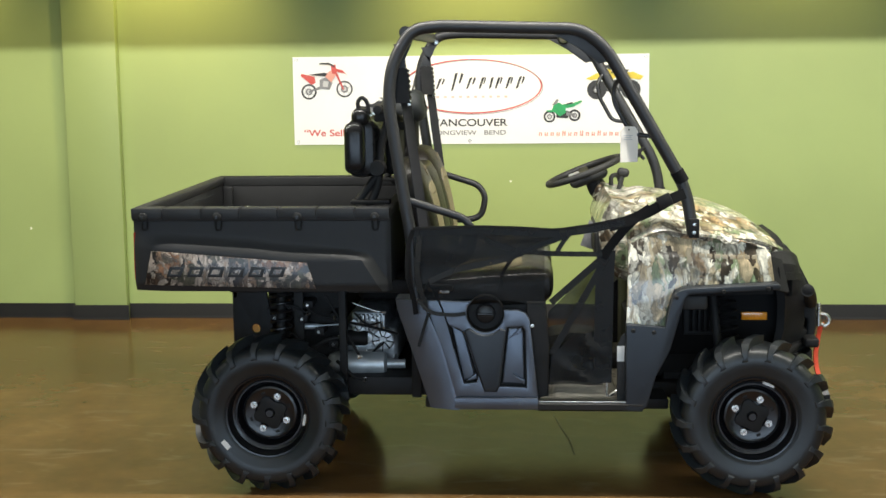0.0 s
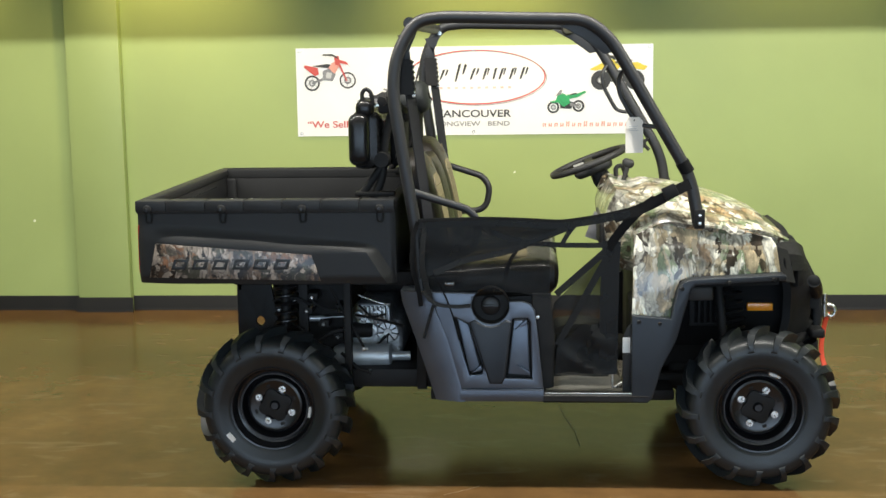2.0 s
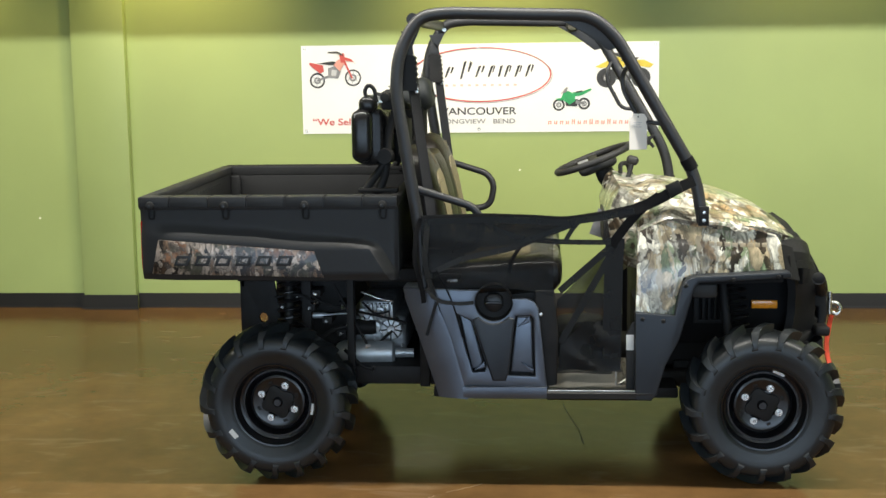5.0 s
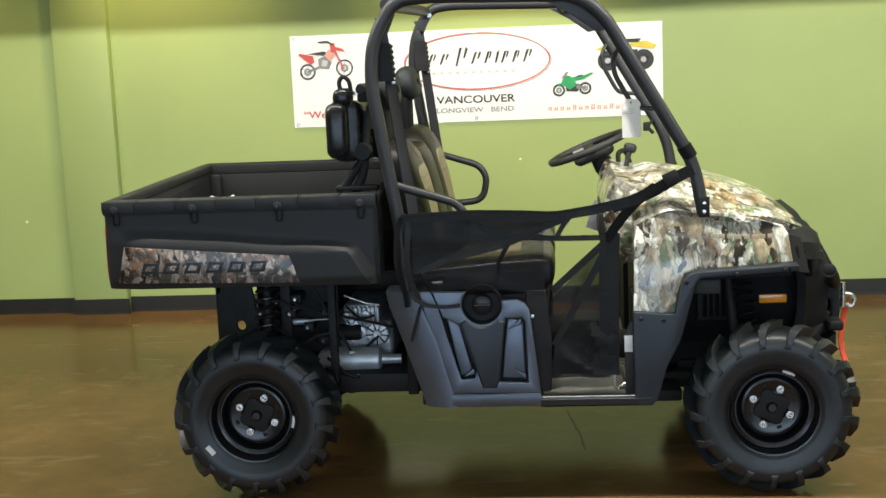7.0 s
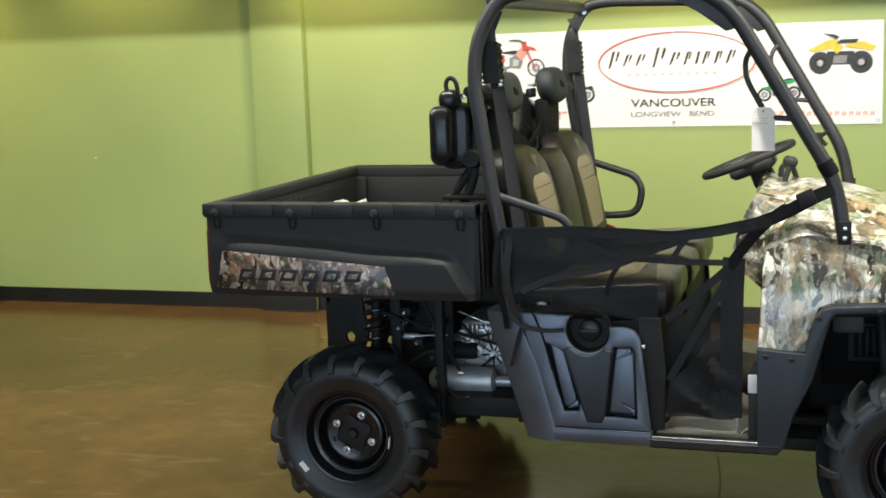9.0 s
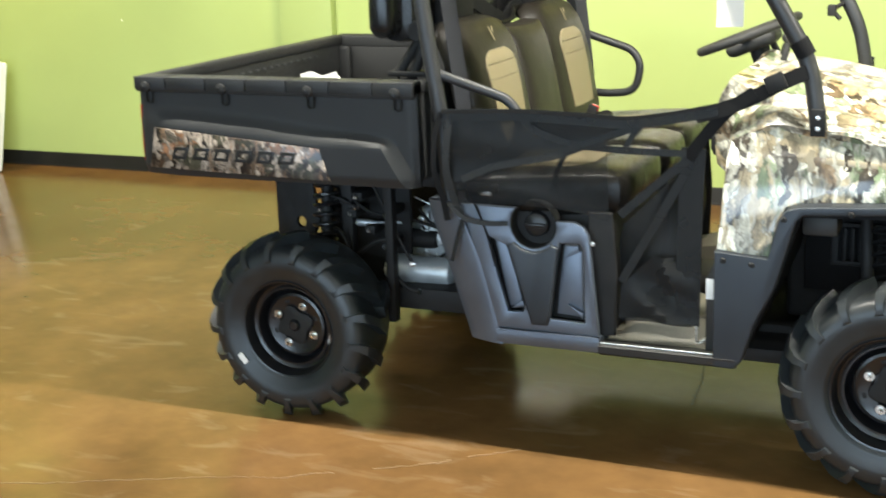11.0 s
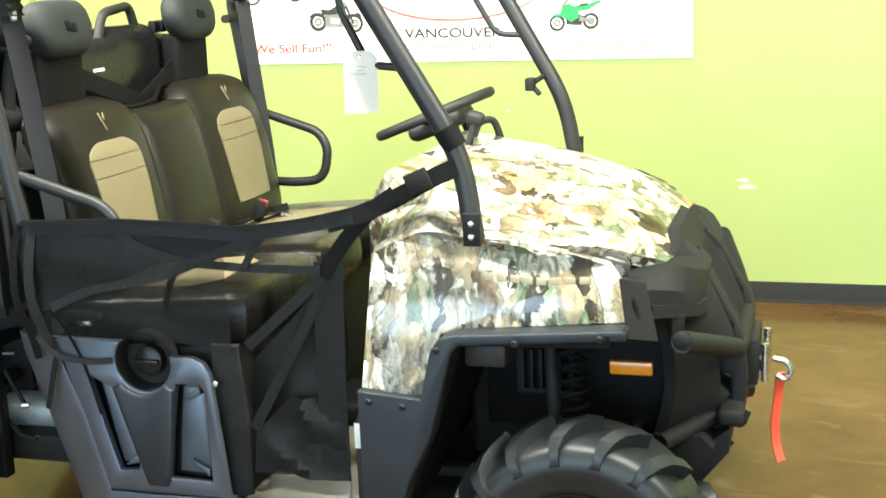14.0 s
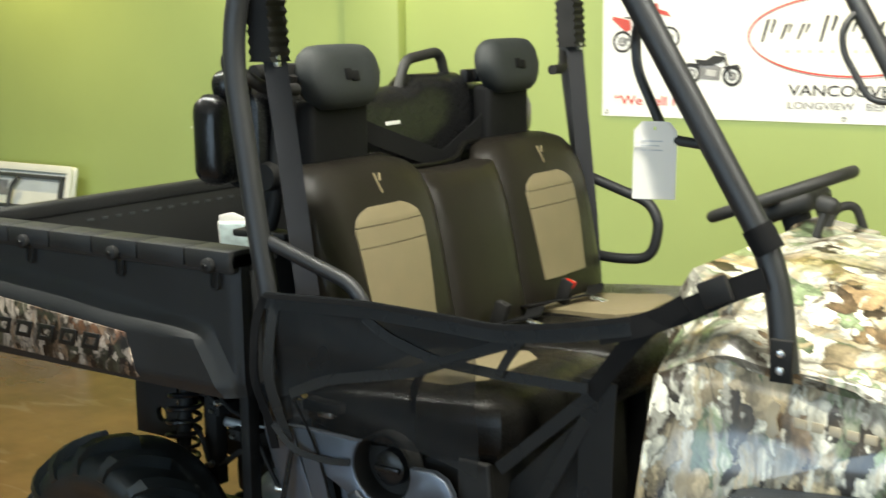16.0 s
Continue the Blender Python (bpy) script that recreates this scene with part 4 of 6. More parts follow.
def wheel(x, y, turn, w, seed):
    """Steel wheel with its tyre; the outer face looks to -y before the turn."""
    ob = part("wheel", lathe(RIM, 56), M_RIM, utv, "black steel wheel with chunky off-road tyre")
    ob.matrix_local = pose(x, y, 0.319, 0, 0, turn) @ pose(0, 0, 0, 0, seed, 0)
    part("tyre", lathe(tyre_profile(w), 60), M_TYRE, ob, angle=30)
    for side in (-1, 1):
        first = part("tread_lug", lug(w, side), M_TYRE, ob, angle=30)
        for k in range(1, 17):
            o = first.copy()
            scene.collection.objects.link(o)
            o.matrix_local = pose(0, 0, 0, 0, -360 * k / 17, 0)
        first.matrix_local = pose(0, 0, 0, 0, 0, 0)
        if side > 0:
            for o in ob.children:
                if o.data.name.startswith("tread_lug") and o.data == first.data:
                    o.matrix_local = pose(0, 0, 0, 0, -360 / 34, 0) @ o.matrix_local
    for a in (65, 155, 245, 335):
        c, s = math.cos(radians(a)) * 0.073, math.sin(radians(a)) * 0.073
        nut = join(lathe([(0.0, -0.018), (0.006, -0.018), (0.0075, -0.012), (0.0085, 0.0), (0.0, 0.0)], 6), lathe([(0.0, -0.003), (0.014, -0.003), (0.015, 0.0), (0.0, 0.0)], 16))
        part("lug_nut", moved(nut, Matrix.Translation((c, -0.046, s))), M_ZINC, ob)
    part("hub_cap", lathe([(0.0, -0.066), (0.014, -0.066), (0.018, -0.062), (0.022, -0.05), (0.0, -0.05)], 24), M_RIM, ob)
    part("hub_plate", hub_plate(), M_FRAME, ob)
    for a in range(8):
        c, s = math.cos(radians(a * 45 + 20)) * 0.082, math.sin(radians(a * 45 + 20)) * 0.082
        part("vent_slot", moved(box(-0.006, 0.006, -0.002, 0.002, -0.009, 0.009, 0.001), pose(c, -0.0455, s, 0, -(a * 45 + 20), 0)), M_FRAME, ob)
    return ob


def sticker(wh, ang, rad, y, w, h, tilt, lean=0):
    c, s = math.cos(radians(ang)) * rad, math.sin(radians(ang)) * rad
    part("sticker", moved(box(-w / 2, w / 2, -0.001, 0.001, -h / 2, h / 2, 0), pose(c, y, s) @ pose(0, 0, 0, 0, tilt, 0) @ pose(0, 0, 0, lean, 0, 0)), M_WHITE, wh, "small white label")


rear_near = wheel(0.0, -0.612, 0, 1.08, 0)
sticker(rear_near, 214, 0.202, -0.1275, 0.020, 0.040, -40, 0)
sticker(rear_near, 350, 0.1465, -0.0655, 0.014, 0.046, 10)
front_near = wheel(1.93, -0.612, 0, 1.0, 0)
sticker(front_near, 66, 0.1465, -0.0655, 0.048, 0.014, 22)
wheel(0.0, 0.612, 180, 1.08, 20)
wheel(1.93, 0.612, 180, 1.0, 35)

# chassis, engine and suspension under the box ------------------------------
chassis = part("chassis", box(0.20, 0.66, -0.42, 0.42, 0.335, 0.41, 0.004), M_FRAME, utv, "black steel chassis rails and uprights")
for y in (-1, 1):
    part("rail", box(-0.15, 2.05, y * 0.30 - 0.03, y * 0.30 + 0.03, 0.31, 0.37, 0.004), M_FRAME, chassis)
    part("upright", box(0.262, 0.292, y * 0.46 - 0.02, y * 0.46 + 0.02, 0.30, 0.84, 0.004), M_FRAME, chassis)
    part("box_rail", box(-0.20, 0.60, y * 0.42 - 0.025, y * 0.42 + 0.025, 0.775, 0.83, 0.004), M_FRAME, chassis)
    part("shock_tower", box(0.06, 0.10, y * 0.38 - 0.02, y * 0.38 + 0.02, 0.45, 0.80, 0.004), M_FRAME, chassis)
# two added blocks, keep the gap and the floor below the chassis dark
part("belly_pan", box(0.62, 1.62, -0.50, 0.50, 0.300, 0.345, 0.008), M_FRAME, chassis)
part("front_carrier", box(1.62, 2.02, -0.24, 0.24, 0.28, 0.40, 0.02), M_FRAME, chassis)
part("rear_plate", box(-0.20, -0.175, -0.40, 0.40, 0.74, 0.80, 0.006), M_FRAME, chassis)
part("bulkhead", box(0.56, 0.60, -0.45, 0.45, 0.33, 0.80, 0.004), M_FRAME, chassis)
for s in (-1, 1):
    for x0 in (-0.10, 0.12):
        part("rear_arm", tube([(0.0, s * 0.52, 0.27), (x0, s * 0.28, 0.36)], 0.018), M_FRAME, chassis)
        part("front_arm", tube([(1.93, s * 0.52, 0.27), (1.93 + x0, s * 0.26, 0.38)], 0.018), M_FRAME, chassis)
        part("front_arm", tube([(1.93, s * 0.52, 0.42), (1.93 + x0 * 0.8, s * 0.26, 0.52)], 0.014), M_FRAME, chassis)
    part("drive_shaft", tube([(0.0, s * 0.58, 0.315), (0.0, s * 0.05, 0.34)], 0.022), M_FRAME, chassis)
    part("drive_shaft", tube([(1.93, s * 0.58, 0.315), (1.93, s * 0.05, 0.36)], 0.02), M_FRAME, chassis)
    part("damper", tube([(0.01, s * 0.46, 0.33), (0.01, s * 0.40, 0.80)], 0.02), M_FRAME, chassis)
    part("coil_spring", spring((0.01, s * 0.445, 0.46), (0.01, s * 0.405, 0.77), 0.042, 0.0065, 9), M_RIM, chassis)
    part("damper", tube([(1.84, s * 0.46, 0.40), (1.80, s * 0.36, 0.84)], 0.018), M_FRAME, chassis)
    part("coil_spring", spring((1.885, s * 0.45, 0.46), (1.857, s * 0.37, 0.80), 0.034, 0.0055, 10), M_LINER, chassis)
part("bracket", prism([(-0.20, 0.55), (-0.06, 0.55), (-0.03, 0.62), (-0.06, 0.80), (-0.20, 0.80)], -0.40, -0.38, 0.003, holes=[ellipse(-0.104, 0.612, 0.018, 0.02, 14)]), M_FRAME, chassis)
# added black plate, blocks the bright view between bracket and upright
part("inner_plate", prism([(-0.06, 0.50), (0.27, 0.46), (0.27, 0.82), (-0.06, 0.82)], -0.285, -0.27, 0.002, holes=[ellipse(0.015, 0.575, 0.016, 0.020, 12)]), M_FRAME, chassis)
part("bracket", prism([(0.03, 0.58), (0.20, 0.52), (0.24, 0.60), (0.24, 0.80), (0.03, 0.80)], 0.34, 0.36, 0.003), M_FRAME, chassis)
# added black block, keeps the front wheel wells dark where one could see through
part("radiator_housing", box(1.56, 2.14, -0.225, 0.225, 0.37, 0.86, 0.02, 3), M_FRAME, chassis)
# added dark backdrop behind the rear shocks
part("inner_panel", prism([(-0.19, 0.42), (0.60, 0.36), (0.60, 0.82), (-0.19, 0.82)], 0.30, 0.32, 0.003), M_FRAME, chassis)
part("gearbox", join(box(-0.08, 0.16, -0.16, 0.16, 0.32, 0.50, 0.03, 3), moved(lathe([(0.0, -0.2), (0.08, -0.2), (0.10, -0.17), (0.11, 0.0), (0.0, 0.0)], 24), Matrix.Translation((0.06, 0, 0.42)))), M_FRAME, chassis)


def engine_block():
    return join(box(0.24, 0.50, -0.30, 0.16, 0.44, 0.60, 0.02, 3), box(0.30, 0.45, -0.30, 0.12, 0.58, 0.67, 0.012, 3))


engine = part("engine", engine_block(), M_ALU, utv, "grey cast aluminium engine with hoses and covers")
for k in range(7):
    part("cooling_fin", box(0.33 + k * 0.018, 0.341 + k * 0.018, -0.33, -0.16, 0.585, 0.66, 0.003), M_ALU, engine)
for cx, cz, r, ribs in ((0.440, 0.552, 0.050, 9), (0.338, 0.588, 0.030, 5), (0.372, 0.560, 0.026, 0), (0.393, 0.628, 0.022, 0), (0.315, 0.625, 0.018, 0)):
    cv = part("cover", moved(lathe([(0.0, -0.022), (r * 0.3, -0.024), (r * 0.36, -0.018), (r * 0.85, -0.016), (r, -0.008), (r, 0.03), (0.0, 0.03)], 26), Matrix.Translation((cx, -0.32, cz))), M_ALU, engine)
    for k in range(ribs):
        part("cover_rib", moved(box(r * 0.34, r * 0.95, -0.024, -0.012, -0.0022, 0.0022, 0.001), pose(cx, -0.32, cz, 0, 360 * k / ribs + 12, 0)), M_FRAME, cv)
random.seed(7)
for k in range(16):
    cx, cz = random.uniform(0.30, 0.49), random.uniform(0.47, 0.66)
    part("bolt", moved(lathe([(0.0, -0.012), (0.005, -0.012), (0.006, 0.02), (0.0, 0.02)], 6), Matrix.Translation((cx, -0.325, cz))), M_ZINC, engine)
for k in range(3):
    a = Vector((random.uniform(0.27, 0.34), random.uniform(-0.38, -0.32), random.uniform(0.45, 0.68)))
    b = Vector((random.uniform(0.42, 0.55), random.uniform(-0.38, -0.33), random.uniform(0.43, 0.70)))
    mid = (a + b) / 2 + Vector((0, -0.02, random.uniform(-0.05, 0.06)))
    part("hose", tube([a, mid, b], random.uniform(0.004, 0.006), 0.12), M_FRAME, engine)
part("wire", tube([(0.323, -0.40, 0.726), (0.418, -0.40, 0.690), (0.46, -0.39, 0.685)], 0.0035, 0.05), M_ZINC, engine)
part("starter", moved(lathe([(0.0, 0.0), (0.026, 0.0), (0.034, 0.01), (0.034, 0.10), (0.028, 0.115), (0.0, 0.115)], 20), pose(0.26, -0.33, 0.56, 0, 0, -90)), M_FRAME, engine)
part("muffler", moved(lathe([(0.0, 0.0), (0.026, 0.003), (0.044, 0.016), (0.054, 0.038), (0.057, 0.060), (0.050, 0.250), (0.040, 0.258), (0.020, 0.262), (0.020, 0.34), (0.0, 0.34)], 30), pose(0.180, -0.31, 0.440, 0, 0, -88)), M_STEEL, utv, "steel exhaust muffler")
part("muffler_strap", box(0.335, 0.425, -0.312, -0.302, 0.470, 0.478, 0.002), M_ZINC, engine)
part("shift_rod", join(tube([(0.15, -0.36, 0.618), (0.27, -0.36, 0.624)], 0.0035), moved(lathe([(0.0, 0.0), (0.013, 0.0), (0.012, 0.06), (0.006, 0.085), (0.0, 0.085)], 14), pose(0.09, -0.36, 0.615, 0, 0, -90))), M_ALU, chassis)
for k, (a, b, r, mat) in enumerate((((0.02, -0.40, 0.60), (0.10, -0.43, 0.52), 0.007, M_FRAME), ((0.05, -0.38, 0.74), (0.24, -0.42, 0.66), 0.006, M_FRAME), ((0.10, -0.39, 0.50), (0.26, -0.42, 0.58), 0.008, M_FRAME), ((0.20, -0.42, 0.76), (0.34, -0.43, 0.50), 0.006, M_FRAME), ((-0.05, -0.40, 0.70), (0.12, -0.41, 0.68), 0.005, M_FRAME), ((0.24, -0.42, 0.48), (0.36, -0.42, 0.40), 0.007, M_FRAME))):
    p, q = Vector(a), Vector(b)
    part("brake_hose", tube([p, (p + q) / 2 + Vector((0.02, -0.015, 0.03 * (-1) ** k)), q], r, 0.10), mat, chassis)
    part("hose_fitting", moved(lathe([(0.0, -0.012), (0.006, -0.012), (0.008, -0.004), (0.011, 0.0), (0.011, 0.008), (0.0, 0.008)], 8), pose(*q, 0, 0, 30 * k)), M_ZINC, chassis)
for x, z in ((0.045, 0.70), (0.095, 0.655), (0.12, 0.715), (0.165, 0.60), (0.225, 0.545), (0.235, 0.665), (-0.02, 0.66)):
    part("bolt", moved(lathe([(0.0, -0.010), (0.006, -0.010), (0.008, 0.0), (0.0, 0.0)], 6), Matrix.Translation((x, -0.405, z))), M_ZINC, chassis)
    part("bracket", box(x - 0.018, x + 0.022, -0.404, -0.30, z - 0.014, z + 0.016, 0.004), M_FRAME, chassis)
engine.location = (-0.022, 0.09, -0.02)
part("air_box", box(0.30, 0.55, -0.1, 0.30, 0.68, 0.82, 0.03, 3), M_FRAME, engine)

# side panels and sills -------------------------------------------------------
WELL = (0.877, 0.738)


def well_arc(r, a0, a1, n=14):
    return [(WELL[0] + r * math.cos(radians(a0 + (a1 - a0) * k / n)), WELL[1] + r * math.sin(radians(a0 + (a1 - a0) * k / n))) for k in range(n + 1)]


PAN = [(0.640, 0.792), (0.794, 0.788), *well_arc(0.0735, 137, 372), (1.005, 0.755), (1.035, 0.742), (1.052, 0.715), (1.084, 0.402), (0.755, 0.402), (0.700, 0.605)]
HOLE_L = [(0.728, 0.695), (0.790, 0.668), (0.848, 0.49), (0.842, 0.462), (0.793, 0.458), (0.772, 0.53)]
HOLE_R = [(0.963, 0.686), (1.022, 0.688), (1.034, 0.672), (1.040, 0.442), (0.930, 0.446), (0.943, 0.56)]


def side_panel():
    return prism(PAN, -0.714, -0.690, 0.006, holes=[HOLE_L, HOLE_R])


pans = both("side_panel", side_panel, M_GUN, "gunmetal plastic side panel with two recesses")


def rear_facet():
    """The panel's rear third, which turns inwards behind a slanting crease."""
    rings = []
    for z, xa, xb in ((0.792, 0.640, 0.520), (0.742, 0.648, 0.528), (0.605, 0.702, 0.575), (0.402, 0.757, 0.640), (0.350, 0.770, 0.655)):
        rings.append([(xa + 0.004, -0.714, z), (xa - 0.012, -0.716, z), (xb + 0.02, -0.690, z), (xb, -0.676, z), (xb + 0.002, -0.56, z), (xa, -0.56, z)])
    return loft(rings)


both("rear_facet", rear_facet, M_GUN, parent=utv, angle=30)
for s in (0, 1):
    f = mirror if s else (lambda b: b)
    pn = pans[s]
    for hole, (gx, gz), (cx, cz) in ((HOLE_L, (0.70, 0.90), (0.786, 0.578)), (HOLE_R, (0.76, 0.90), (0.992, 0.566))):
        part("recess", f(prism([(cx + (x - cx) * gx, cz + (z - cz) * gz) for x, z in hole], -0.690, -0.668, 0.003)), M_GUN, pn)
        # added black backing, puts the dark of the groove round each recess floor into colour
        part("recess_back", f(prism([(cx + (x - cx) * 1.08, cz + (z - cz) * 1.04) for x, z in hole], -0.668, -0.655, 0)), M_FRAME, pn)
    part("recess_gusset", f(prism([(1.018, 0.684), (0.972, 0.640), (1.022, 0.662)], -0.706, -0.684, 0.003)), M_GUN, pn)
    part("recess_gusset", f(prism([(1.03, 0.452), (0.985, 0.495), (1.032, 0.472)], -0.706, -0.684, 0.003)), M_GUN, pn)
    part("recess_gusset", f(prism([(0.80, 0.465), (0.838, 0.497), (0.843, 0.477)], -0.706, -0.684, 0.003)), M_GUN, pn)
    shield = [(0.793, 0.672), *well_arc(0.080, 222, 318, 8), (0.960, 0.674), (0.935, 0.455), (0.922, 0.425), (0.872, 0.425), (0.862, 0.455)]
    part("centre_shield", f(prism(shield, -0.728, -0.708, 0.010, seg=3)), M_GUARD, pn)
    ringp = [(0.0, 0.054), (0.0695, 0.054), (0.0705, 0.008), (0.0718, 0.006), (0.073, 0.008), (0.073, 0.058), (0.0, 0.058)]
    cup = part("fuel_cap_well", f(moved(lathe(ringp, 40), Matrix.Translation((0.877, -0.716, 0.738)))), M_FRAME, pn, "round black filler cap well")
    part("filler_cap", f(moved(join(lathe([(0.0, 0.026), (0.030, 0.027), (0.037, 0.032), (0.039, 0.054), (0.0, 0.054)], 28), box(-0.032, 0.032, 0.020, 0.030, -0.006, 0.006, 0.003)), Matrix.Translation((0.877, -0.716, 0.732)))), M_CASE, cup)
    part("lower_sill", f(loft([[(x, -0.718, 0.398), (x, -0.722, 0.372), (x, -0.712, 0.352), (x, -0.55, 0.345), (x, -0.55, 0.395)] for x in (0.66 + 0.095, 1.085)])), M_GUN, pn)
    part("sill_lip", f(tube([(0.765, -0.720, 0.400), (1.083, -0.720, 0.400)], 0.003, 0.01, 8)), M_GUN, pn)
    part("bolt", f(moved(lathe([(0.0, -0.006), (0.006, -0.005), (0.008, 0.0), (0.0, 0.0)], 10), Matrix.Translation((1.062, -0.702, 0.69)))), M_ZINC, pn)


def step_sill():
    return loft([[(x, -0.715, 0.384), (x, -0.725, 0.378), (x, -0.722, 0.356), (x, -0.705, 0.346), (x, -0.50, 0.346), (x, -0.50, 0.378), (x, -0.66, 0.380)] for x in (1.084, 1.30, 1.495)])


both("step_sill", step_sill, M_PLASTIC, "black plastic entry sill")
# thin bright metal line laid along the sill's upper edge
both("sill_edge", lambda: tube([(1.09, -0.713, 0.386), (1.43, -0.713, 0.386)], 0.0022), M_ALU, "thin bright line along the sill's edge")
pan_floor = part("floor_pan", box(0.95, 1.46, -0.66, 0.66, 0.355, 0.38, 0.005), M_MAT, utv, "footwell floor of ribbed plastic")
for k in range(25):
    part("floor_rib", box(1.10, 1.42, -0.62 + 0.05 * k, -0.608 + 0.05 * k, 0.378, 0.384, 0.002), M_MAT, pan_floor)
def foot_ramp():
    """Rounded hump of the footwell floor beside the sill."""
    rings = []
    for k in range(9):
        y = -0.635 + 0.335 * k / 8
        lift = smooth(k / 2.5)
        rings.append([(1.115, y, 0.378), (1.405, y, 0.378), (1.395, y, 0.380 + 0.030 * lift), (1.35, y, 0.380 + 0.060 * lift), (1.25, y, 0.380 + 0.072 * lift), (1.16, y, 0.380 + 0.060 * lift), (1.125, y, 0.380 + 0.030 * lift)])
    return loft(rings)


both("foot_ramp", foot_ramp, M_MAT)
both("seat_box", lambda: loft([[(0.72, y, 0.36), (1.09, y, 0.36), (1.115, y, 0.55), (1.10, y, 0.765), (0.57, y, 0.78), (0.61, y, 0.60)] for y in (-0.650, -0.64, -0.06)]), M_FRAME, "black plastic seat base")
part("seat_box_middle", box(0.58, 1.05, -0.08, 0.08, 0.36, 0.77, 0.01), M_PLASTIC, utv)
both("seat_corner", lambda: prism([(1.04, 0.38), (1.125, 0.40), (1.13, 0.60), (1.115, 0.78), (1.04, 0.78)], -0.675, -0.655, 0.008, seg=3), M_FRAME)
part("tunnel", box(1.05, 1.50, -0.13, 0.13, 0.37, 0.45, 0.03, 3), M_FRAME, utv)

# bench seat ------------------------------------------------------------------


def seat_cushion(y0, y1, mat, puff=0.03):
    bm = cushion(0.62, 1.13, y0, y1, 0.735, 0.885, 0.045, puff)
    for v in bm.verts:
        v.co.z += 0.02 * smooth((v.co.x - 0.7) / 0.4) - 0.012 * smooth((0.8 - v.co.x) / 0.2)
        v.co.x += 0.012 * smooth((v.co.z - 0.76) / 0.06) * smooth((v.co.x - 1.0) / 0.1)
    return bm


bench = part("seat_cushion", seat_cushion(-0.662, -0.16, M_VINYL_BLACK), M_VINYL_BLACK, utv, "black vinyl bench seat cushion with tan insert")
far_cush = part("seat_cushion", seat_cushion(0.16, 0.662, M_VINYL_BLACK), M_VINYL_BLACK, utv, "black vinyl bench seat cushion with tan insert")
part("middle_cushion", seat_cushion(-0.165, 0.165, M_VINYL_BLACK), M_VINYL_BLACK, utv, "black vinyl middle seat cushion")


def seat_insert(y0, y1):
    n = 10
    rows = []
    for i in range(n + 1):
        x = 0.72 + 0.30 * i / n
        a = along([(0.72, y0 + 0.03), (0.96, y0), (1.02, y0 + 0.06)], x)
        b = along([(0.72, y1 - 0.03), (0.96, y1), (1.02, y1 - 0.06)], x)
        rows.append([(x, a + (b - a) * j / 8, 0.887 + 0.02 * smooth((x - 0.7) / 0.4) - 0.012 * smooth((0.8 - x) / 0.2) + 0.0035 * (1 - (2 * j / 8 - 1) ** 2)) for j in range(9)])
    top = loft(rows, closed=False)
    r = bmesh.ops.extrude_face_region(top, geom=list(top.faces))
    for v in (g for g in r["geom"] if isinstance(g, bmesh.types.BMVert)):
        v.co.z -= 0.02
    return top


part("tan_insert", seat_insert(-0.59, -0.26), M_TAN, bench, "tan vinyl insert")
part("tan_insert", seat_insert(0.17, 0.47), M_TAN, far_cush, "tan vinyl insert")
LEAN = [(0.86, 0.712), (0.97, 0.688), (1.10, 0.664), (1.20, 0.639), (1.285, 0.604), (1.34, 0.570), (1.45, 0.52)]


def back_front(z):
    """x of the backrest's front face at a height."""
    return along(LEAN, z)


def backrest(y0, y1, z1, depth, r=0.05, arch=0.05):
    bm = cushion(-depth, 0.0, y0, y1, 0.87, z1, r, 0.0)
    cy, hy = (y0 + y1) / 2, (y1 - y0) / 2
    for v in bm.verts:
        q = (v.co.y - cy) / hy
        if v.co.z > z1 - 0.18:
            v.co.z -= arch * smooth((v.co.z - (z1 - 0.18)) / 0.18) * max(0, abs(q)) ** 5
        v.co.x += back_front(v.co.z) + 0.014 * (1 - q * q) * (v.co.x > -depth / 2)
    return bm


backs = []
for y0, y1 in ((-0.605, -0.135), (0.140, 0.620)):
    b = part("backrest", backrest(y0, y1, 1.330, 0.10, 0.040, 0.060), M_VINYL, utv, "dark olive vinyl backrest with tan panel")
    backs.append(b)
part("middle_backrest", backrest(-0.165, 0.175, 1.276, 0.095, 0.026, -0.016), M_VINYL, utv, "dark olive vinyl middle backrest")

part("piping", tube([(back_front(z) - 0.085, y, z) for y, z in ((-0.590, 1.25), (-0.545, 1.312), (-0.36, 1.333), (-0.17, 1.318), (-0.12, 1.283), (0.02, 1.279), (0.12, 1.288), (0.165, 1.318), (0.38, 1.333), (0.56, 1.316), (0.605, 1.25))], 0.007, 0.04, 10), M_VINYL_BLACK, utv, "black piping along the backrest's top")


def back_patch(cy, z0, z1, grow=0.0):
    """The tan panel sewn into a backrest, narrower and rounded at the top."""
    n, m = 16, 10
    rows = []
    for i in range(n + 1):
        z = z0 + (z1 - z0) * i / n
        half = along([(0.95, 0.112), (1.10, 0.126), (1.180, 0.128), (1.206, 0.116), (1.221, 0.092), (1.230, 0.062)], z) + grow
        rows.append([(back_front(z) + 0.0165 + 0.004 * (1 - (2 * j / m - 1) ** 2) - 0.012 * (((2 * j / m - 1) * half / 0.26) ** 2), cy + half * (2 * j / m - 1), z) for j in range(m + 1)])
    bm = loft(rows, closed=False)
    r = bmesh.ops.extrude_face_region(bm, geom=list(bm.faces))
    for v in (g for g in r["geom"] if isinstance(g, bmesh.types.BMVert)):
        v.co.x -= 0.015
    return bm


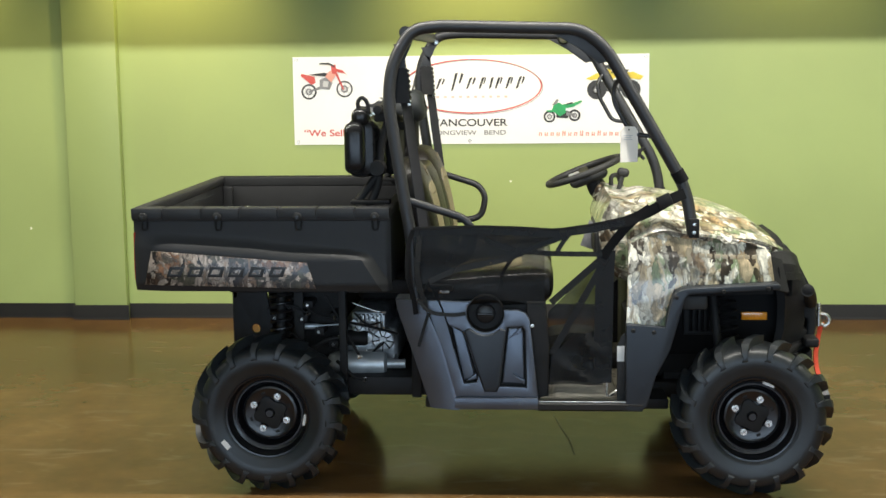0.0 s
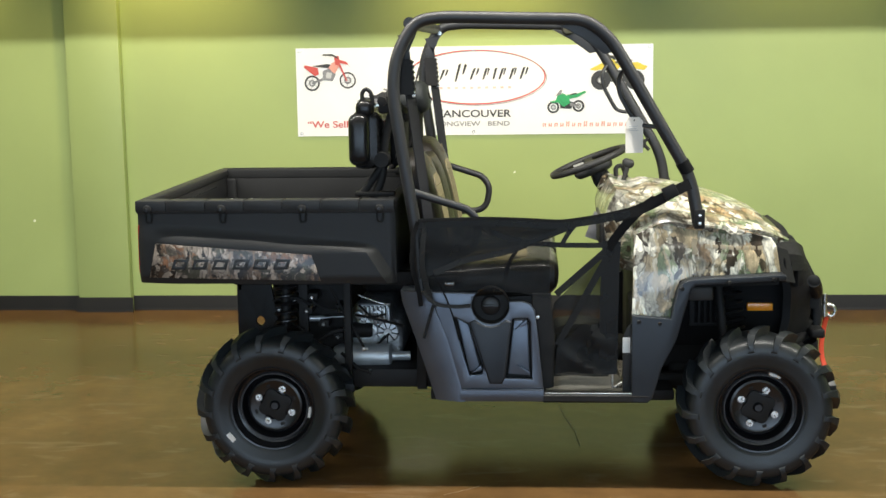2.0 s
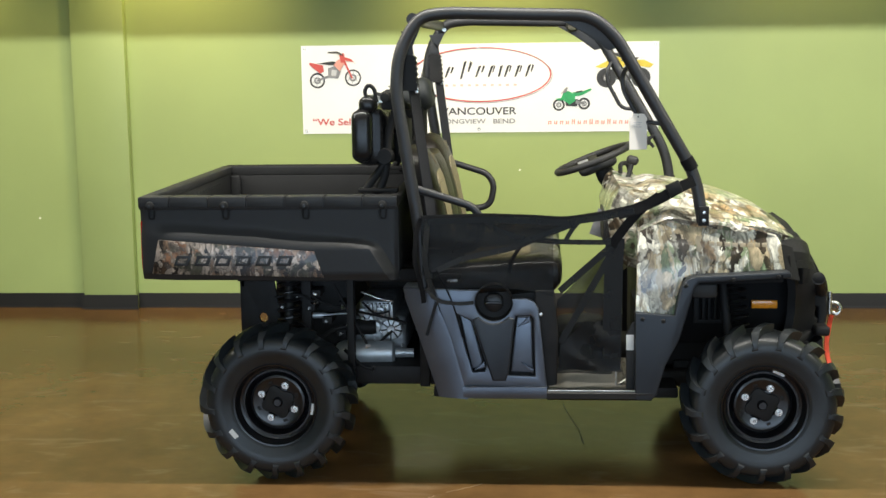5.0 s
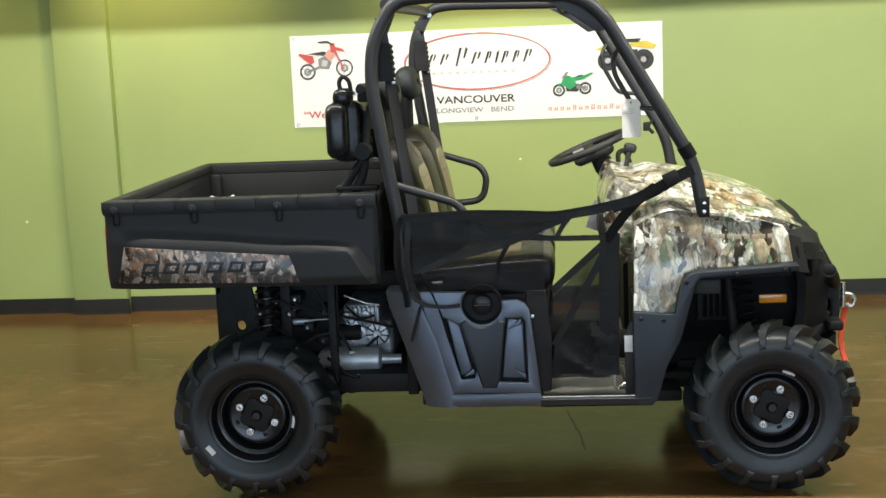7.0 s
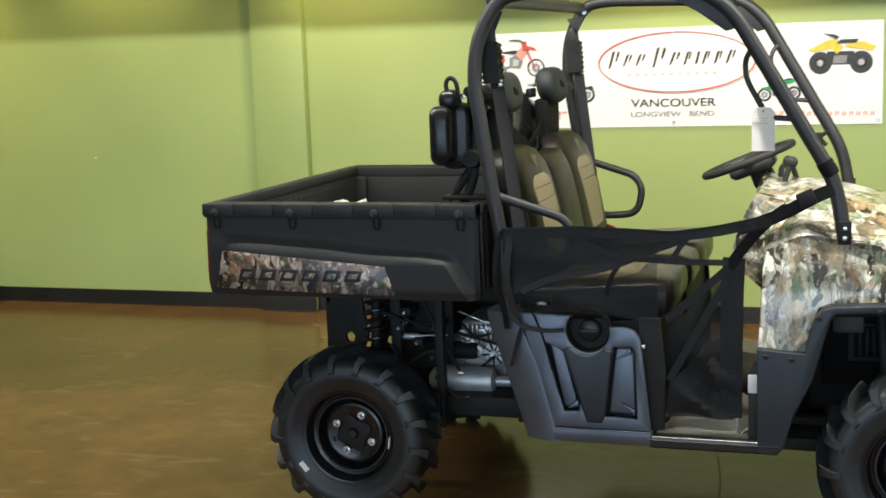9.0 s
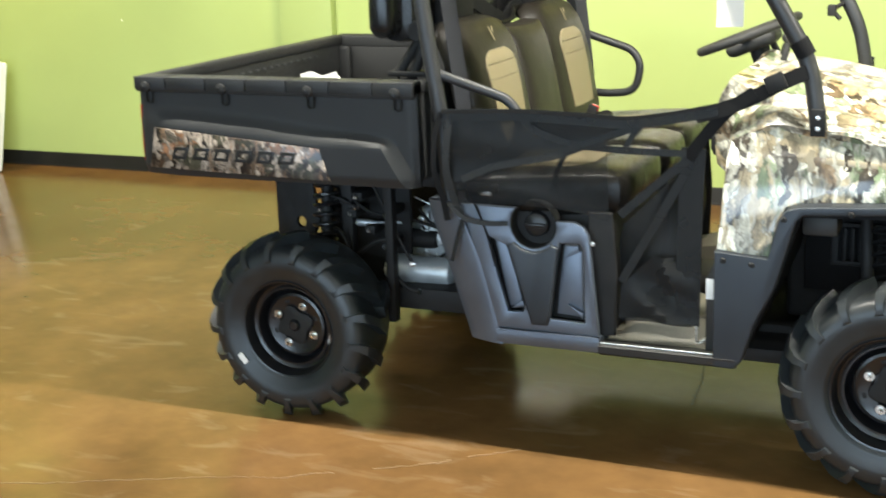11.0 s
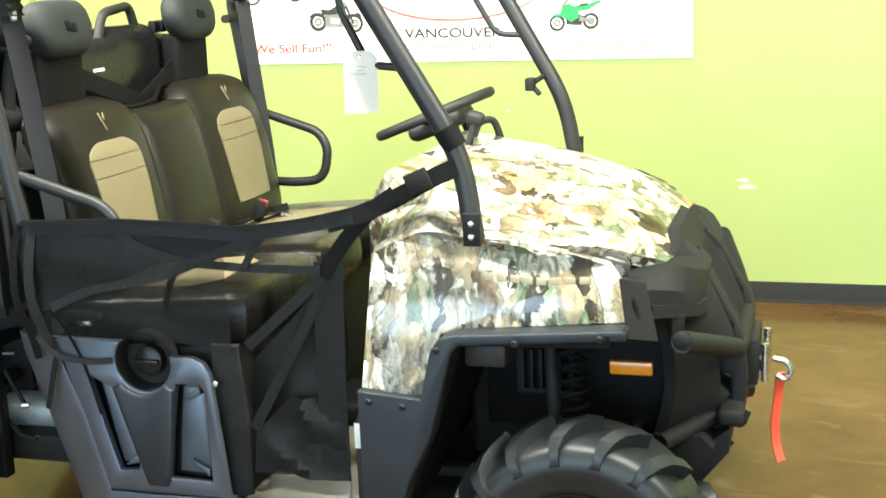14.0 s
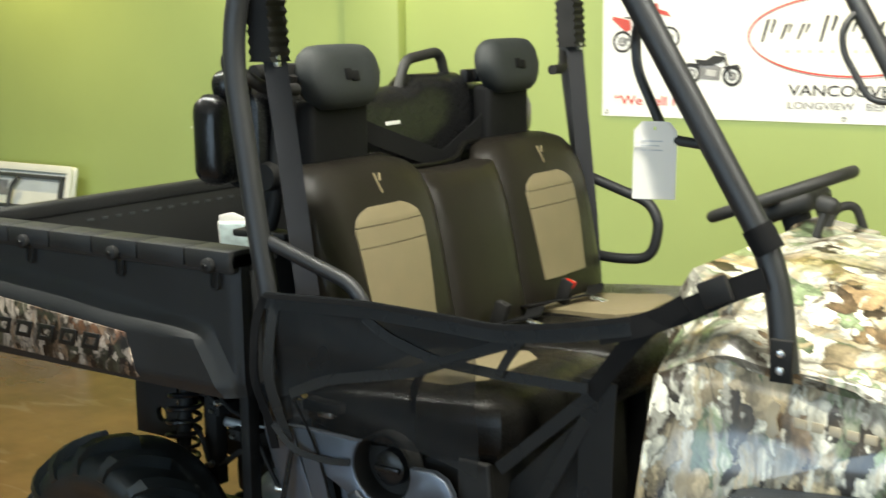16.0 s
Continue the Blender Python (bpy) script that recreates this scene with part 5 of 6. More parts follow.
for b, cy in zip(backs, (-0.370, 0.370)):
    for z0, z1 in ((0.95, 1.142), (1.1445, 1.188), (1.1905, 1.23)):
        part("tan_panel", back_patch(cy, z0, z1), M_TAN, b, "tan vinyl panel")
    # stitched emblem as a plain slanted stroke pair
    zc = 1.278
    em = []
    for dy, dz, ln, an in ((0.0, 0.0, 0.050, 10), (0.006, 0.014, 0.020, -24), (-0.006, -0.014, 0.018, -20)):
        em.append(moved(box(-0.0015, 0.0015, -0.0036, 0.0036, -ln / 2, ln / 2, 0.001), pose(back_front(zc) + 0.0155, cy + dy, zc + dz, an, -24, 0)))
    part("emblem", join(*em), M_TAN, b, "small tan stitched emblem")


def headrest():
    bm = cushion(-0.042, 0.042, -0.132, 0.132, -0.073, 0.073, 0.046, 0.03)
    for v in bm.verts:
        v.co.y *= 1 - (0.22 if v.co.z < 0 else 0.10) * abs(v.co.z / 0.07)
    return bm


for hy in (-0.380, 0.362):
    h = part("headrest", moved(headrest(), pose(0.522, hy, 1.520, 0, -12, 0)), M_FOAM, utv, "grey foam headrest with a small dark window")
    part("window", moved(join(box(0.040, 0.0475, -0.028, -0.004, -0.014, 0.012, 0.003), box(0.040, 0.0475, -0.006, 0.020, -0.018, 0.006, 0.003)), pose(0.522, hy, 1.520, 0, -12, 0)), M_LINER, h)
    # broad black block, added to fill the dark space between headrest and backrest
    part("stem", box(0.470, 0.528, hy - 0.105, hy + 0.105, 1.27, 1.47, 0.015, 3), M_LINER, h)

# roll cage ---------------------------------------------------------------------
R = 0.0240
NEAR_REAR = [(0.605, -0.705, 0.80), (0.588, -0.709, 1.05), (0.563, -0.713, 1.20), (0.507, -0.713, 1.57), (0.523, -0.705, 1.72), (0.60, -0.69, 1.845), (0.70, -0.68, 1.858), (1.252, -0.64, 1.842), (1.348, -0.63, 1.766), (1.662, -0.605, 1.225), (1.692, -0.625, 1.04)]
cage = part("roll_cage", tube(NEAR_REAR, R, 0.085, 16), M_TUBE, utv, "black powder-coated tubular roll cage")
part("side_hoop", mirror(tube(NEAR_REAR, R, 0.085, 16)), M_TUBE, cage)
part("cross_tube", tube([(0.575, -0.69, 1.835), (0.575, 0.69, 1.835)], R, 0.02, 14), M_TUBE, cage)
part("cross_tube", tube([(1.215, -0.635, 1.825), (1.215, 0.635, 1.825)], R, 0.02, 14), M_TUBE, cage)
for s in (-1, 1):
    f = mirror if s > 0 else (lambda b: b)
    part("clamp", f(moved(lathe([(0.0275, -0.05), (0.0305, -0.045), (0.0305, 0.045), (0.0275, 0.05)], 18), pose(1.215, -0.575, 1.825, 0, 0, 0))), M_TUBE, cage)
    part("gusset", f(prism([(0.525, 1.79), (0.60, 1.80), (0.565, 1.72)], -0.66, -0.655, 0.001)), M_TUBE, cage)
    part("gusset", f(prism([(1.14, 1.825), (1.31, 1.81), (1.352, 1.715), (1.322, 1.708), (1.235, 1.772)], -0.632, -0.622, 0.002)), M_TUBE, cage)
    part("foot_plate", f(prism([(1.672, 1.03), (1.712, 1.03), (1.712, 1.105), (1.672, 1.105)], -0.655, -0.640, 0.004)), M_FRAME, cage)
    for z in (1.052, 1.082):
        part("bolt", f(moved(lathe([(0.0, -0.006), (0.006, -0.005), (0.008, 0.0), (0.0, 0.0)], 12), Matrix.Translation((1.692, -0.655, z)))), M_ZINC, cage)
    part("hip_loop", f(tube([(0.578, -0.70, 1.186), (0.80, -0.695, 1.115), (0.835, -0.69, 1.06), (0.815, -0.69, 0.95), (0.70, -0.69, 0.94), (0.61, -0.70, 0.945)], 0.0155, 0.07, 12)), M_TUBE, cage, "bent grey tubular hip restraint loop")
    part("belt_boot", f(loft([[(x + dx, -0.655 + dy, z) for dx, dy in ((-w, -0.03), (w, -0.03), (w, 0.03), (-w, 0.03))] for x, z, w in
         [(0.552 + 0.0022 * k * 0.3, 1.70 - 0.0105 * k, 0.026 + (0.007 if k % 2 else 0.0) - (0.008 if k == 0 else 0)) for k in range(14)]])), M_FRAME, cage, "ribbed black rubber belt boot", 20)
    part("belt_anchor", f(prism([(0.525, 1.70), (0.575, 1.70), (0.57, 1.74), (0.55, 1.755), (0.53, 1.74)], -0.665, -0.655, 0.002)), M_TUBE, cage)
    part("belt_end", f(moved(box(-0.006, 0.006, -0.006, 0.006, -0.012, 0.012, 0.002), pose(0.585, -0.66, 1.565))), M_ZINC, cage)
    part("shoulder_belt", ribbon([(0.568, s * 0.653, 1.60), (0.572, s * 0.652, 1.56), (0.598, s * 0.645, 1.35), (0.633, s * 0.640, 1.06), (0.650, s * 0.640, 0.85)], (0.053, 0.060, 0), 0.050, 0.006), M_WEB_BLUE, cage, "blue-black seat belt webbing")
    part("bolt", f(moved(lathe([(0.0, -0.008), (0.008, -0.007), (0.01, 0.0), (0.0, 0.0)], 10), Matrix.Translation((0.60, -0.66, 1.815)))), M_ZINC, cage)
    part("headrest_bracket", f(tube([(0.507, -0.70, 1.545), (0.54, -0.64, 1.50), (0.55, -0.56, 1.50)], 0.014, 0.03)), M_FRAME, cage)
    part("grab_bar", f(tube([(1.405, -0.615, 1.655), (1.378, -0.585, 1.615), (1.382, -0.585, 1.555), (1.450, -0.60, 1.432), (1.535, -0.61, 1.425)], 0.009, 0.03)), M_TUBE, cage)
part("mirror_mount", join(tube([(1.60, 0.59, 1.30), (1.57, 0.54, 1.28), (1.60, 0.53, 1.25)], 0.008, 0.01), box(1.555, 1.585, 0.52, 0.555, 1.26, 1.30, 0.006)), M_FRAME, cage)

# buckles at the foot of the backrests
for by in (-0.07, 0.26):
    bk = part("belt_buckle", moved(box(-0.018, 0.018, -0.014, 0.014, -0.035, 0.035, 0.005), pose(0.765, by, 0.925, 0, 20, 0)), M_FRAME, utv, "seat belt buckle with red button")
    part("button", moved(box(-0.010, 0.0195, -0.009, 0.009, 0.017, 0.0365, 0.003), pose(0.765, by, 0.925, 0, 20, 0)), M_LENS if by > 0 else M_FRAME, bk)
    part("tongue", moved(box(-0.02, 0.03, -0.012, 0.012, -0.004, 0.004, 0.002), pose(0.83, by + 0.06, 0.90, 0, 15, 20)), M_ZINC, bk)
    part("lap_belt", ribbon([(0.72, by - 0.14, 0.905), (0.76, by - 0.02, 0.905), (0.80, by + 0.10, 0.905), (0.74, by + 0.22, 0.90)], (1, 0, 0.2), 0.045, 0.004), M_WEB, bk)

# gun case behind the seats' crossing straps
part("cross_strap", ribbon([(0.505, -0.40, 1.43), (0.50, -0.20, 1.365), (0.492, 0.10, 1.275), (0.485, 0.17, 1.25)], (0, 0.4, 1), 0.05, 0.004), M_WEB, utv, "black webbing strap behind the seats")
part("cross_strap", ribbon([(0.505, 0.32, 1.40), (0.50, 0.23, 1.35), (0.488, 0.10, 1.285), (0.48, 0.03, 1.255)], (0, -0.6, 1), 0.05, 0.004), M_WEB, utv, "black webbing strap behind the seats")

# nets -----------------------------------------------------------------------


def net_sheet(grid):
    bm = loft(grid, closed=False)
    r = bmesh.ops.extrude_face_region(bm, geom=list(bm.faces))
    for v in (g for g in r["geom"] if isinstance(g, bmesh.types.BMVert)):
        v.co.y += 0.0015
    return bm


def upper_net():
    rows = []
    n = 16
    for i in range(n + 1):
        t = i / n
        x = 0.600 + 0.60 * t
        top = along([(0.60, 1.068), (0.85, 1.076), (1.03, 1.062), (1.20, 1.055)], x)
        low = along([(0.60, 0.850), (0.66, 0.868), (0.754, 0.915), (0.961, 0.955), (1.10, 1.012), (1.20, 1.045)], x)
        rows.append([(x, -0.735 + 0.045 * t + 0.012 * math.sin(9 * t + 5 * j / 7) * (1 - t) * math.sin(math.pi * j / 7), low + (top - low) * j / 7) for j in range(8)])
    return net_sheet(rows)


def slack_net():
    """Sheer netting that sags from the upper net's lower edge to the side panel."""
    rows = []
    for i in range(13):
        t = i / 12
        x = 0.62 + 0.49 * t
        top = along([(0.60, 0.850), (0.66, 0.868), (0.754, 0.915), (0.961, 0.955), (1.12, 1.015)], x)
        low = along([(0.60, 0.79), (0.80, 0.80), (1.0, 0.79), (1.12, 0.76)], x)
        rows.append([(x, -0.728 + 0.02 * t + 0.010 * math.sin(7 * t + 6 * j / 6) * math.sin(math.pi * j / 6), low + (top - low) * j / 6) for j in range(7)])
    return net_sheet(rows)


def lower_net():
    """Bunched netting that hangs at the foot of the front strap."""
    rows = []
    for i in range(9):
        t = i / 8
        z = 0.455 + 0.20 * t
        xa = along([(0.455, 1.130), (0.558, 1.138), (0.60, 1.18), (0.655, 1.235)], z)
        xb = along([(0.455, 1.372), (0.55, 1.368), (0.655, 1.345)], z)
        rows.append([(xa + (xb - xa) * j / 8, -0.660 + 0.025 * math.sin(9 * t + 7 * j / 8) * math.sin(math.pi * j / 8), z) for j in range(9)])
    return net_sheet(rows)


def front_net():
    """Thin netting stretched from the seat's front edge to the front strap."""
    rows = []
    for i in range(11):
        t = i / 10
        z = 0.43 + 0.50 * t
        xa = along([(0.43, 1.125), (0.72, 1.118), (0.93, 1.325)], z)
        rows.append([(xa + (1.345 - xa) * j / 8, -0.612 + 0.016 * math.sin(6 * t + 5 * j / 8) * math.sin(math.pi * j / 8), z) for j in range(9)])
    return net_sheet(rows)


def strap(pts, w=0.034):
    return ribbon(pts, (0.02, 0.15, 1), w, 0.004)


net = part("side_net", upper_net(), M_NET, utv, "black mesh side net hung on webbing straps")
part("lower_net", lower_net(), M_NET_OPEN, net)
part("front_net", front_net(), M_NET_THIN, net)
part("slack_net", slack_net(), M_NET_SHEER, net)
part("rear_edge", ribbon([(0.600, -0.742, 1.075), (0.580, -0.752, 1.02), (0.574, -0.76, 0.90), (0.60, -0.74, 0.80), (0.605, -0.73, 0.74)], (1, 0.4, 0), 0.018, 0.005), M_WEB, net)
part("rear_edge", ribbon([(0.628, -0.738, 1.070), (0.618, -0.752, 0.99), (0.612, -0.756, 0.90), (0.63, -0.74, 0.82), (0.645, -0.73, 0.76)], (1, 0.4, 0), 0.022, 0.004), M_NET_DENSE, net)
part("top_strap", strap([(0.60, -0.741, 1.068), (0.85, -0.723, 1.074), (1.026, -0.709, 1.066), (1.156, -0.698, 1.056), (1.306, -0.687, 1.076), (1.42, -0.675, 1.10)], 0.036), M_NET_DENSE, net)
part("top_hem", strap([(0.60, -0.745, 1.078), (0.85, -0.727, 1.085), (1.026, -0.713, 1.078), (1.156, -0.702, 1.068), (1.306, -0.691, 1.090), (1.42, -0.679, 1.114)], 0.010), M_WEB, net)
part("pillar_strap", strap([(1.36, -0.682, 1.080), (1.44, -0.672, 1.102), (1.53, -0.660, 1.142), (1.60, -0.650, 1.182), (1.655, -0.640, 1.205)], 0.042), M_WEB, net)
part("buckle", moved(box(-0.028, 0.028, -0.008, 0.008, -0.024, 0.024, 0.004), pose(1.575, -0.662, 1.178, 0, -24, 0)), M_FRAME, net)
part("pillar_wrap", tube([(1.625, -0.608, 1.289), (1.650, -0.606, 1.246)], 0.0275, 0.01, 16), M_WEB, net)
part("low_strap", ribbon([(0.66, -0.738, 0.872), (0.754, -0.73, 0.915), (0.961, -0.712, 0.955), (1.10, -0.70, 1.012), (1.19, -0.695, 1.045)], (0, 0.15, 1), 0.022, 0.004), M_NET_DENSE, net)
part("cross_web", strap([(0.853, -0.724, 1.056), (0.896, -0.716, 1.023), (1.005, -0.705, 0.986), (1.16, -0.692, 0.974), (1.335, -0.675, 0.970)], 0.020), M_NET_DENSE, net)
part("tie_web", ribbon([(1.205, -0.695, 1.05), (1.180, -0.697, 1.02), (1.155, -0.70, 0.975)], (1, 0, 0.5), 0.018, 0.004), M_NET_DENSE, net)
part("tie_web", ribbon([(0.985, -0.71, 0.965), (0.96, -0.705, 0.925), (0.945, -0.69, 0.895), (0.93, -0.675, 0.80)], (1, 0, 0.5), 0.016, 0.004), M_NET_DENSE, net)
part("front_web", ribbon([(1.352, -0.662, 0.985), (1.346, -0.661, 0.88), (1.343, -0.660, 0.70), (1.340, -0.655, 0.45)], (1, 0, 0), 0.072, 0.005), M_NET_DENSE, net)
part("front_web", ribbon([(1.335, -0.664, 0.955), (1.40, -0.667, 1.045), (1.46, -0.669, 1.110), (1.52, -0.664, 1.150)], (1, 0, -0.8), 0.036, 0.005), M_WEB, net)
part("diagonal_web", ribbon([(1.340, -0.664, 0.957), (1.24, -0.665, 0.868), (1.135, -0.668, 0.775)], (0.6, 0, -0.7), 0.026, 0.004), M_NET_DENSE, net)
part("diagonal_web", ribbon([(1.325, -0.664, 0.905), (1.24, -0.665, 0.75), (1.140, -0.668, 0.570)], (0.6, 0, -0.4), 0.026, 0.004), M_NET_DENSE, net)
part("tail_web", ribbon([(0.615, -0.745, 0.80), (0.66, -0.735, 0.745), (0.75, -0.725, 0.735), (0.80, -0.72, 0.74)], (0, 0.2, 1), 0.014, 0.004), M_NET, net)
part("tail_web", ribbon([(0.655, -0.735, 0.745), (0.635, -0.73, 0.68), (0.615, -0.728, 0.61)], (1, 0, 0), 0.012, 0.004), M_NET, net)
part("cord", tube([(0.66, -0.73, 0.86), (0.70, -0.72, 0.78), (0.73, -0.718, 0.70), (0.755, -0.718, 0.60)], 0.003, 0.05, 8), M_WEB, net)
part("seat_latch", join(moved(box(-0.05, 0.05, -0.02, 0.02, -0.012, 0.012, 0.004), pose(0.70, -0.67, 0.835))), M_FRAME, utv)
part("latch_tip", moved(box(-0.02, 0.02, -0.01, 0.01, -0.006, 0.006, 0.003), pose(0.715, -0.685, 0.822)), M_ZINC, utv)

# front body --------------------------------------------------------------------
HOOD_TOP = [(1.44, 1.135), (1.52, 1.148), (1.65, 1.128), (1.80, 1.094), (1.92, 1.054), (2.00, 1.020), (2.05, 0.992), (2.09, 0.962), (2.13, 0.922)]
HOOD_HALF = [(1.44, 0.60), (1.60, 0.615), (1.80, 0.600), (1.88, 0.555), (1.95, 0.490), (2.0, 0.455), (2.06, 0.415), (2.11, 0.37), (2.13, 0.33)]
HOOD_EDGE = [(1.44, 1.00), (1.60, 1.035), (1.72, 1.038), (1.85, 1.022), (1.96, 1.000), (2.05, 0.966), (2.13, 0.936)]


def hood():
    rings = []
    n = 40
    for k in range(25):
        x = 1.44 + 0.668 * k / 24
        top, half, low = along(HOOD_TOP, x), along(HOOD_HALF, x), along(HOOD_EDGE, x)
        up, under = [], []
        for j in range(n + 1):
            q = 2 * j / n - 1
            a = abs(q)
            y = half * q
            z = top - (top - low) * (a ** 3.2)
            z += 0.014 * smooth((0.52 - a) / 0.06) * smooth((x - 1.46) / 0.1) * smooth((2.12 - x) / 0.15)
            z -= 0.012 * math.exp(-((a - 0.72) / 0.07) ** 2) * smooth((x - 1.5) / 0.1)
            z += 0.042 * math.exp(-((x - 1.56) / 0.075) ** 2) * math.exp(-((a - 0.93) / 0.10) ** 2)
            xs = x - 0.02 * (a ** 4) * smooth((x - 1.95) / 0.18)
            up.append((xs, y, z))
            under.append((xs, y * 0.97, z - 0.03))
        rings.append(up + under[::-1])
    return loft(rings)


hood_ob = part("hood", hood(), M_CAMO, utv, "glossy leaf camouflage hood", 50)
SIDE = [(1.441, 1.000), (1.430, 0.700), (1.500, 0.692), (1.578, 0.688), (1.600, 0.785), (1.617, 0.828), (1.66, 0.839), (2.022, 0.845), (2.010, 0.945), (1.985, 0.980), (1.90, 1.010), (1.80, 1.034), (1.72, 1.044), (1.60, 1.044), (1.505, 1.032)]


def side_lean(x, z):
    return 0.235 * max(0, z - 0.70) + 0.02 * smooth((z - 0.95) / 0.1) + 0.52 * max(0, x - 1.85)


both("fender_panel", lambda: prism(SIDE, -0.700, -0.680, 0.005, lean=side_lean), M_CAMO_SIDE, "glossy leaf camouflage front fender panel")
# raised plain bars where the maker's name stands
for k in range(8):
    x = 1.715 + k * 0.030

    def plate(x=x):
        bm = box(x, x + 0.021, -0.7015, -0.698, 0.952, 0.968, 0.001)
        for v in bm.verts:
            v.co.z -= 0.06 * (v.co.x - 1.715)
            v.co.y += side_lean(v.co.x, v.co.z)
        return bm

    both("name_bar", plate, M_PALE_LETTER)


def emblem():
    bm = join(prism([(1.660, 0.968), (1.670, 0.990), (1.688, 0.984), (1.682, 0.962), (1.690, 0.940), (1.680, 0.926), (1.666, 0.934), (1.668, 0.950)], -0.7025, -0.698, 0.001))
    for v in bm.verts:
        v.co.y += side_lean(v.co.x, v.co.z)
    return bm


both("emblem", emblem, M_PALE_LETTER)
FLARE = [(1.428, 0.700), (1.578, 0.688), (1.606, 0.806), (1.626, 0.831), (1.66, 0.842), (2.024, 0.848), (2.034, 0.840), (2.032, 0.824), (1.672, 0.818), (1.654, 0.800), (1.60, 0.60), (1.545, 0.49), (1.512, 0.372), (1.490, 0.350), (1.43, 0.352)]
flares = both("mud_guard", lambda: prism(FLARE, -0.724, -0.655, 0.005, lean=lambda x, z: 0.40 * max(0, x - 1.85), seg=3), M_GUARD, "dark grey plastic front mud guard")
for s in (0, 1):
    f = mirror if s else (lambda b: b)
    for x, z in ((1.455, 0.675), (1.535, 0.668), (1.620, 0.806), (1.80, 0.830), (1.98, 0.833)):
        part("clip", f(moved(lathe([(0.0, -0.006), (0.006, -0.006), (0.009, 0.0), (0.0, 0.0)], 12), Matrix.Translation((x, -0.724 + 0.40 * max(0, x - 1.85), z)))), M_FRAME, flares[s])
    part("well_liner", f(loft([[(x, y, z) for x, z in ((1.44, 0.36), (1.50, 0.36), (1.60, 0.60), (1.66, 0.80), (2.00, 0.81), (2.00, 0.838), (1.60, 0.825), (1.44, 0.70))] for y in (-0.66, -0.26)])), M_LINER, flares[s])
    part("inner_liner", f(box(1.62, 2.10, -0.275, -0.235, 0.48, 0.84, 0.005)), M_LINER, flares[s])
    part("amber_marker", f(box(1.940, 2.047, -0.295, -0.272, 0.633, 0.667, 0.004)), M_AMBER, flares[s], "amber side reflector")
    part("marker_box", f(box(1.93, 2.06, -0.272, -0.22, 0.56, 0.675, 0.01)), M_LINER, flares[s])
    for k in range(4):
        part("vent_slat", f(box(1.735 + k * 0.024, 1.747 + k * 0.024, -0.300, -0.276, 0.585, 0.69, 0.003)), M_NOSE, flares[s])
    part("vent_frame", f(prism([(1.70, 0.57), (1.85, 0.57), (1.85, 0.705), (1.70, 0.705)], -0.295, -0.276, 0.004, holes=[[(1.722, 0.585), (1.836, 0.585), (1.836, 0.692), (1.722, 0.692)]])), M_NOSE, flares[s])
    part("ledge", f(box(1.655, 1.755, -0.62, -0.50, 0.738, 0.795, 0.01)), M_PLASTIC, flares[s])
part("kick_strip", prism([(1.397, 0.37), (1.430, 0.37), (1.430, 0.66), (1.412, 0.64), (1.397, 0.60)], -0.668, -0.657, 0.003), M_PLASTIC, utv)
part("kick_label", box(1.396, 1.426, -0.6705, -0.6685, 0.540, 0.602, 0.0005), M_WHITE, utv, "white warning label")
part("pedal_link", join(tube([(1.36, -0.62, 0.46), (1.36, -0.62, 0.385)], 0.004), tube([(1.37, -0.62, 0.385), (1.41, -0.60, 0.41)], 0.007)), M_ZINC, utv)

# dash, steering wheel and lever
dash = part("dash", loft([[(1.352 + d, y, 0.88), (1.42 + d * 0.4, y, 0.82), (1.53, y, 0.82), (1.53, y, 1.12), (1.465, y, 1.138 - d * 0.2), (1.392 + d * 0.7, y, 1.148 - d * 0.3), (1.362 + d, y, 1.10), (1.338 + d, y, 1.03)] for y, d in ((-0.47, 0.12), (-0.40, 0.10), (-0.34, 0.0), (0.44, 0.0), (0.47, 0.02))]), M_CAMO, utv, "leaf camouflage dashboard")
part("dash_face", box(1.332, 1.36, -0.32, 0.20, 0.90, 1.02, 0.01), M_PLASTIC, dash)
part("glove_box", box(1.322, 1.345, -0.30, -0.05, 0.91, 1.01, 0.010, 3), M_PLASTIC, dash)
part("gauge_pod", moved(cushion(-0.05, 0.05, -0.09, 0.09, -0.05, 0.05, 0.035), pose(1.400, 0.36, 1.10, 0, 20, 0)), M_CAMO, dash)
part("hang_label", moved(box(-0.03, 0.03, -0.001, 0.001, -0.06, 0.06, 0.0005), pose(1.325, 0.05, 0.95, 0, 20, 10)), M_GREY_INK, dash, "grey instruction card")
part("firewall", box(1.46, 1.50, -0.60, 0.60, 0.38, 0.86, 0.01), M_FRAME, utv)
SW = pose(1.308, 0.385, 1.208, 0, -21, 0)
sw_ring = [(0.178 * math.cos(2 * math.pi * k / 36), 0.178 * math.sin(2 * math.pi * k / 36), 0) for k in range(36)]
steer = part("steering_wheel", moved(tube(sw_ring, 0.0155, 0.0001, 12, True, 1), SW), M_PLASTIC, utv, "black three-spoke steering wheel")
part("spoke_pad", moved(cushion(-0.085, 0.10, -0.085, 0.085, -0.06, -0.004, 0.03), SW), M_PLASTIC, steer)
for a in (90, -90, 180):
    part("spoke", moved(box(0.04, 0.172, -0.022, 0.022, -0.028, -0.012, 0.006), SW @ pose(0, 0, 0, 0, -6, a)), M_PLASTIC, steer)
part("badge", moved(prism([(-0.05, -0.025), (0.05, -0.025), (0.06, 0.025), (-0.06, 0.025)], -0.002, 0.002, 0.0005), SW @ pose(-0.05, 0.0, 0.003, -90, 0, 90)), M_GREY_INK, steer)
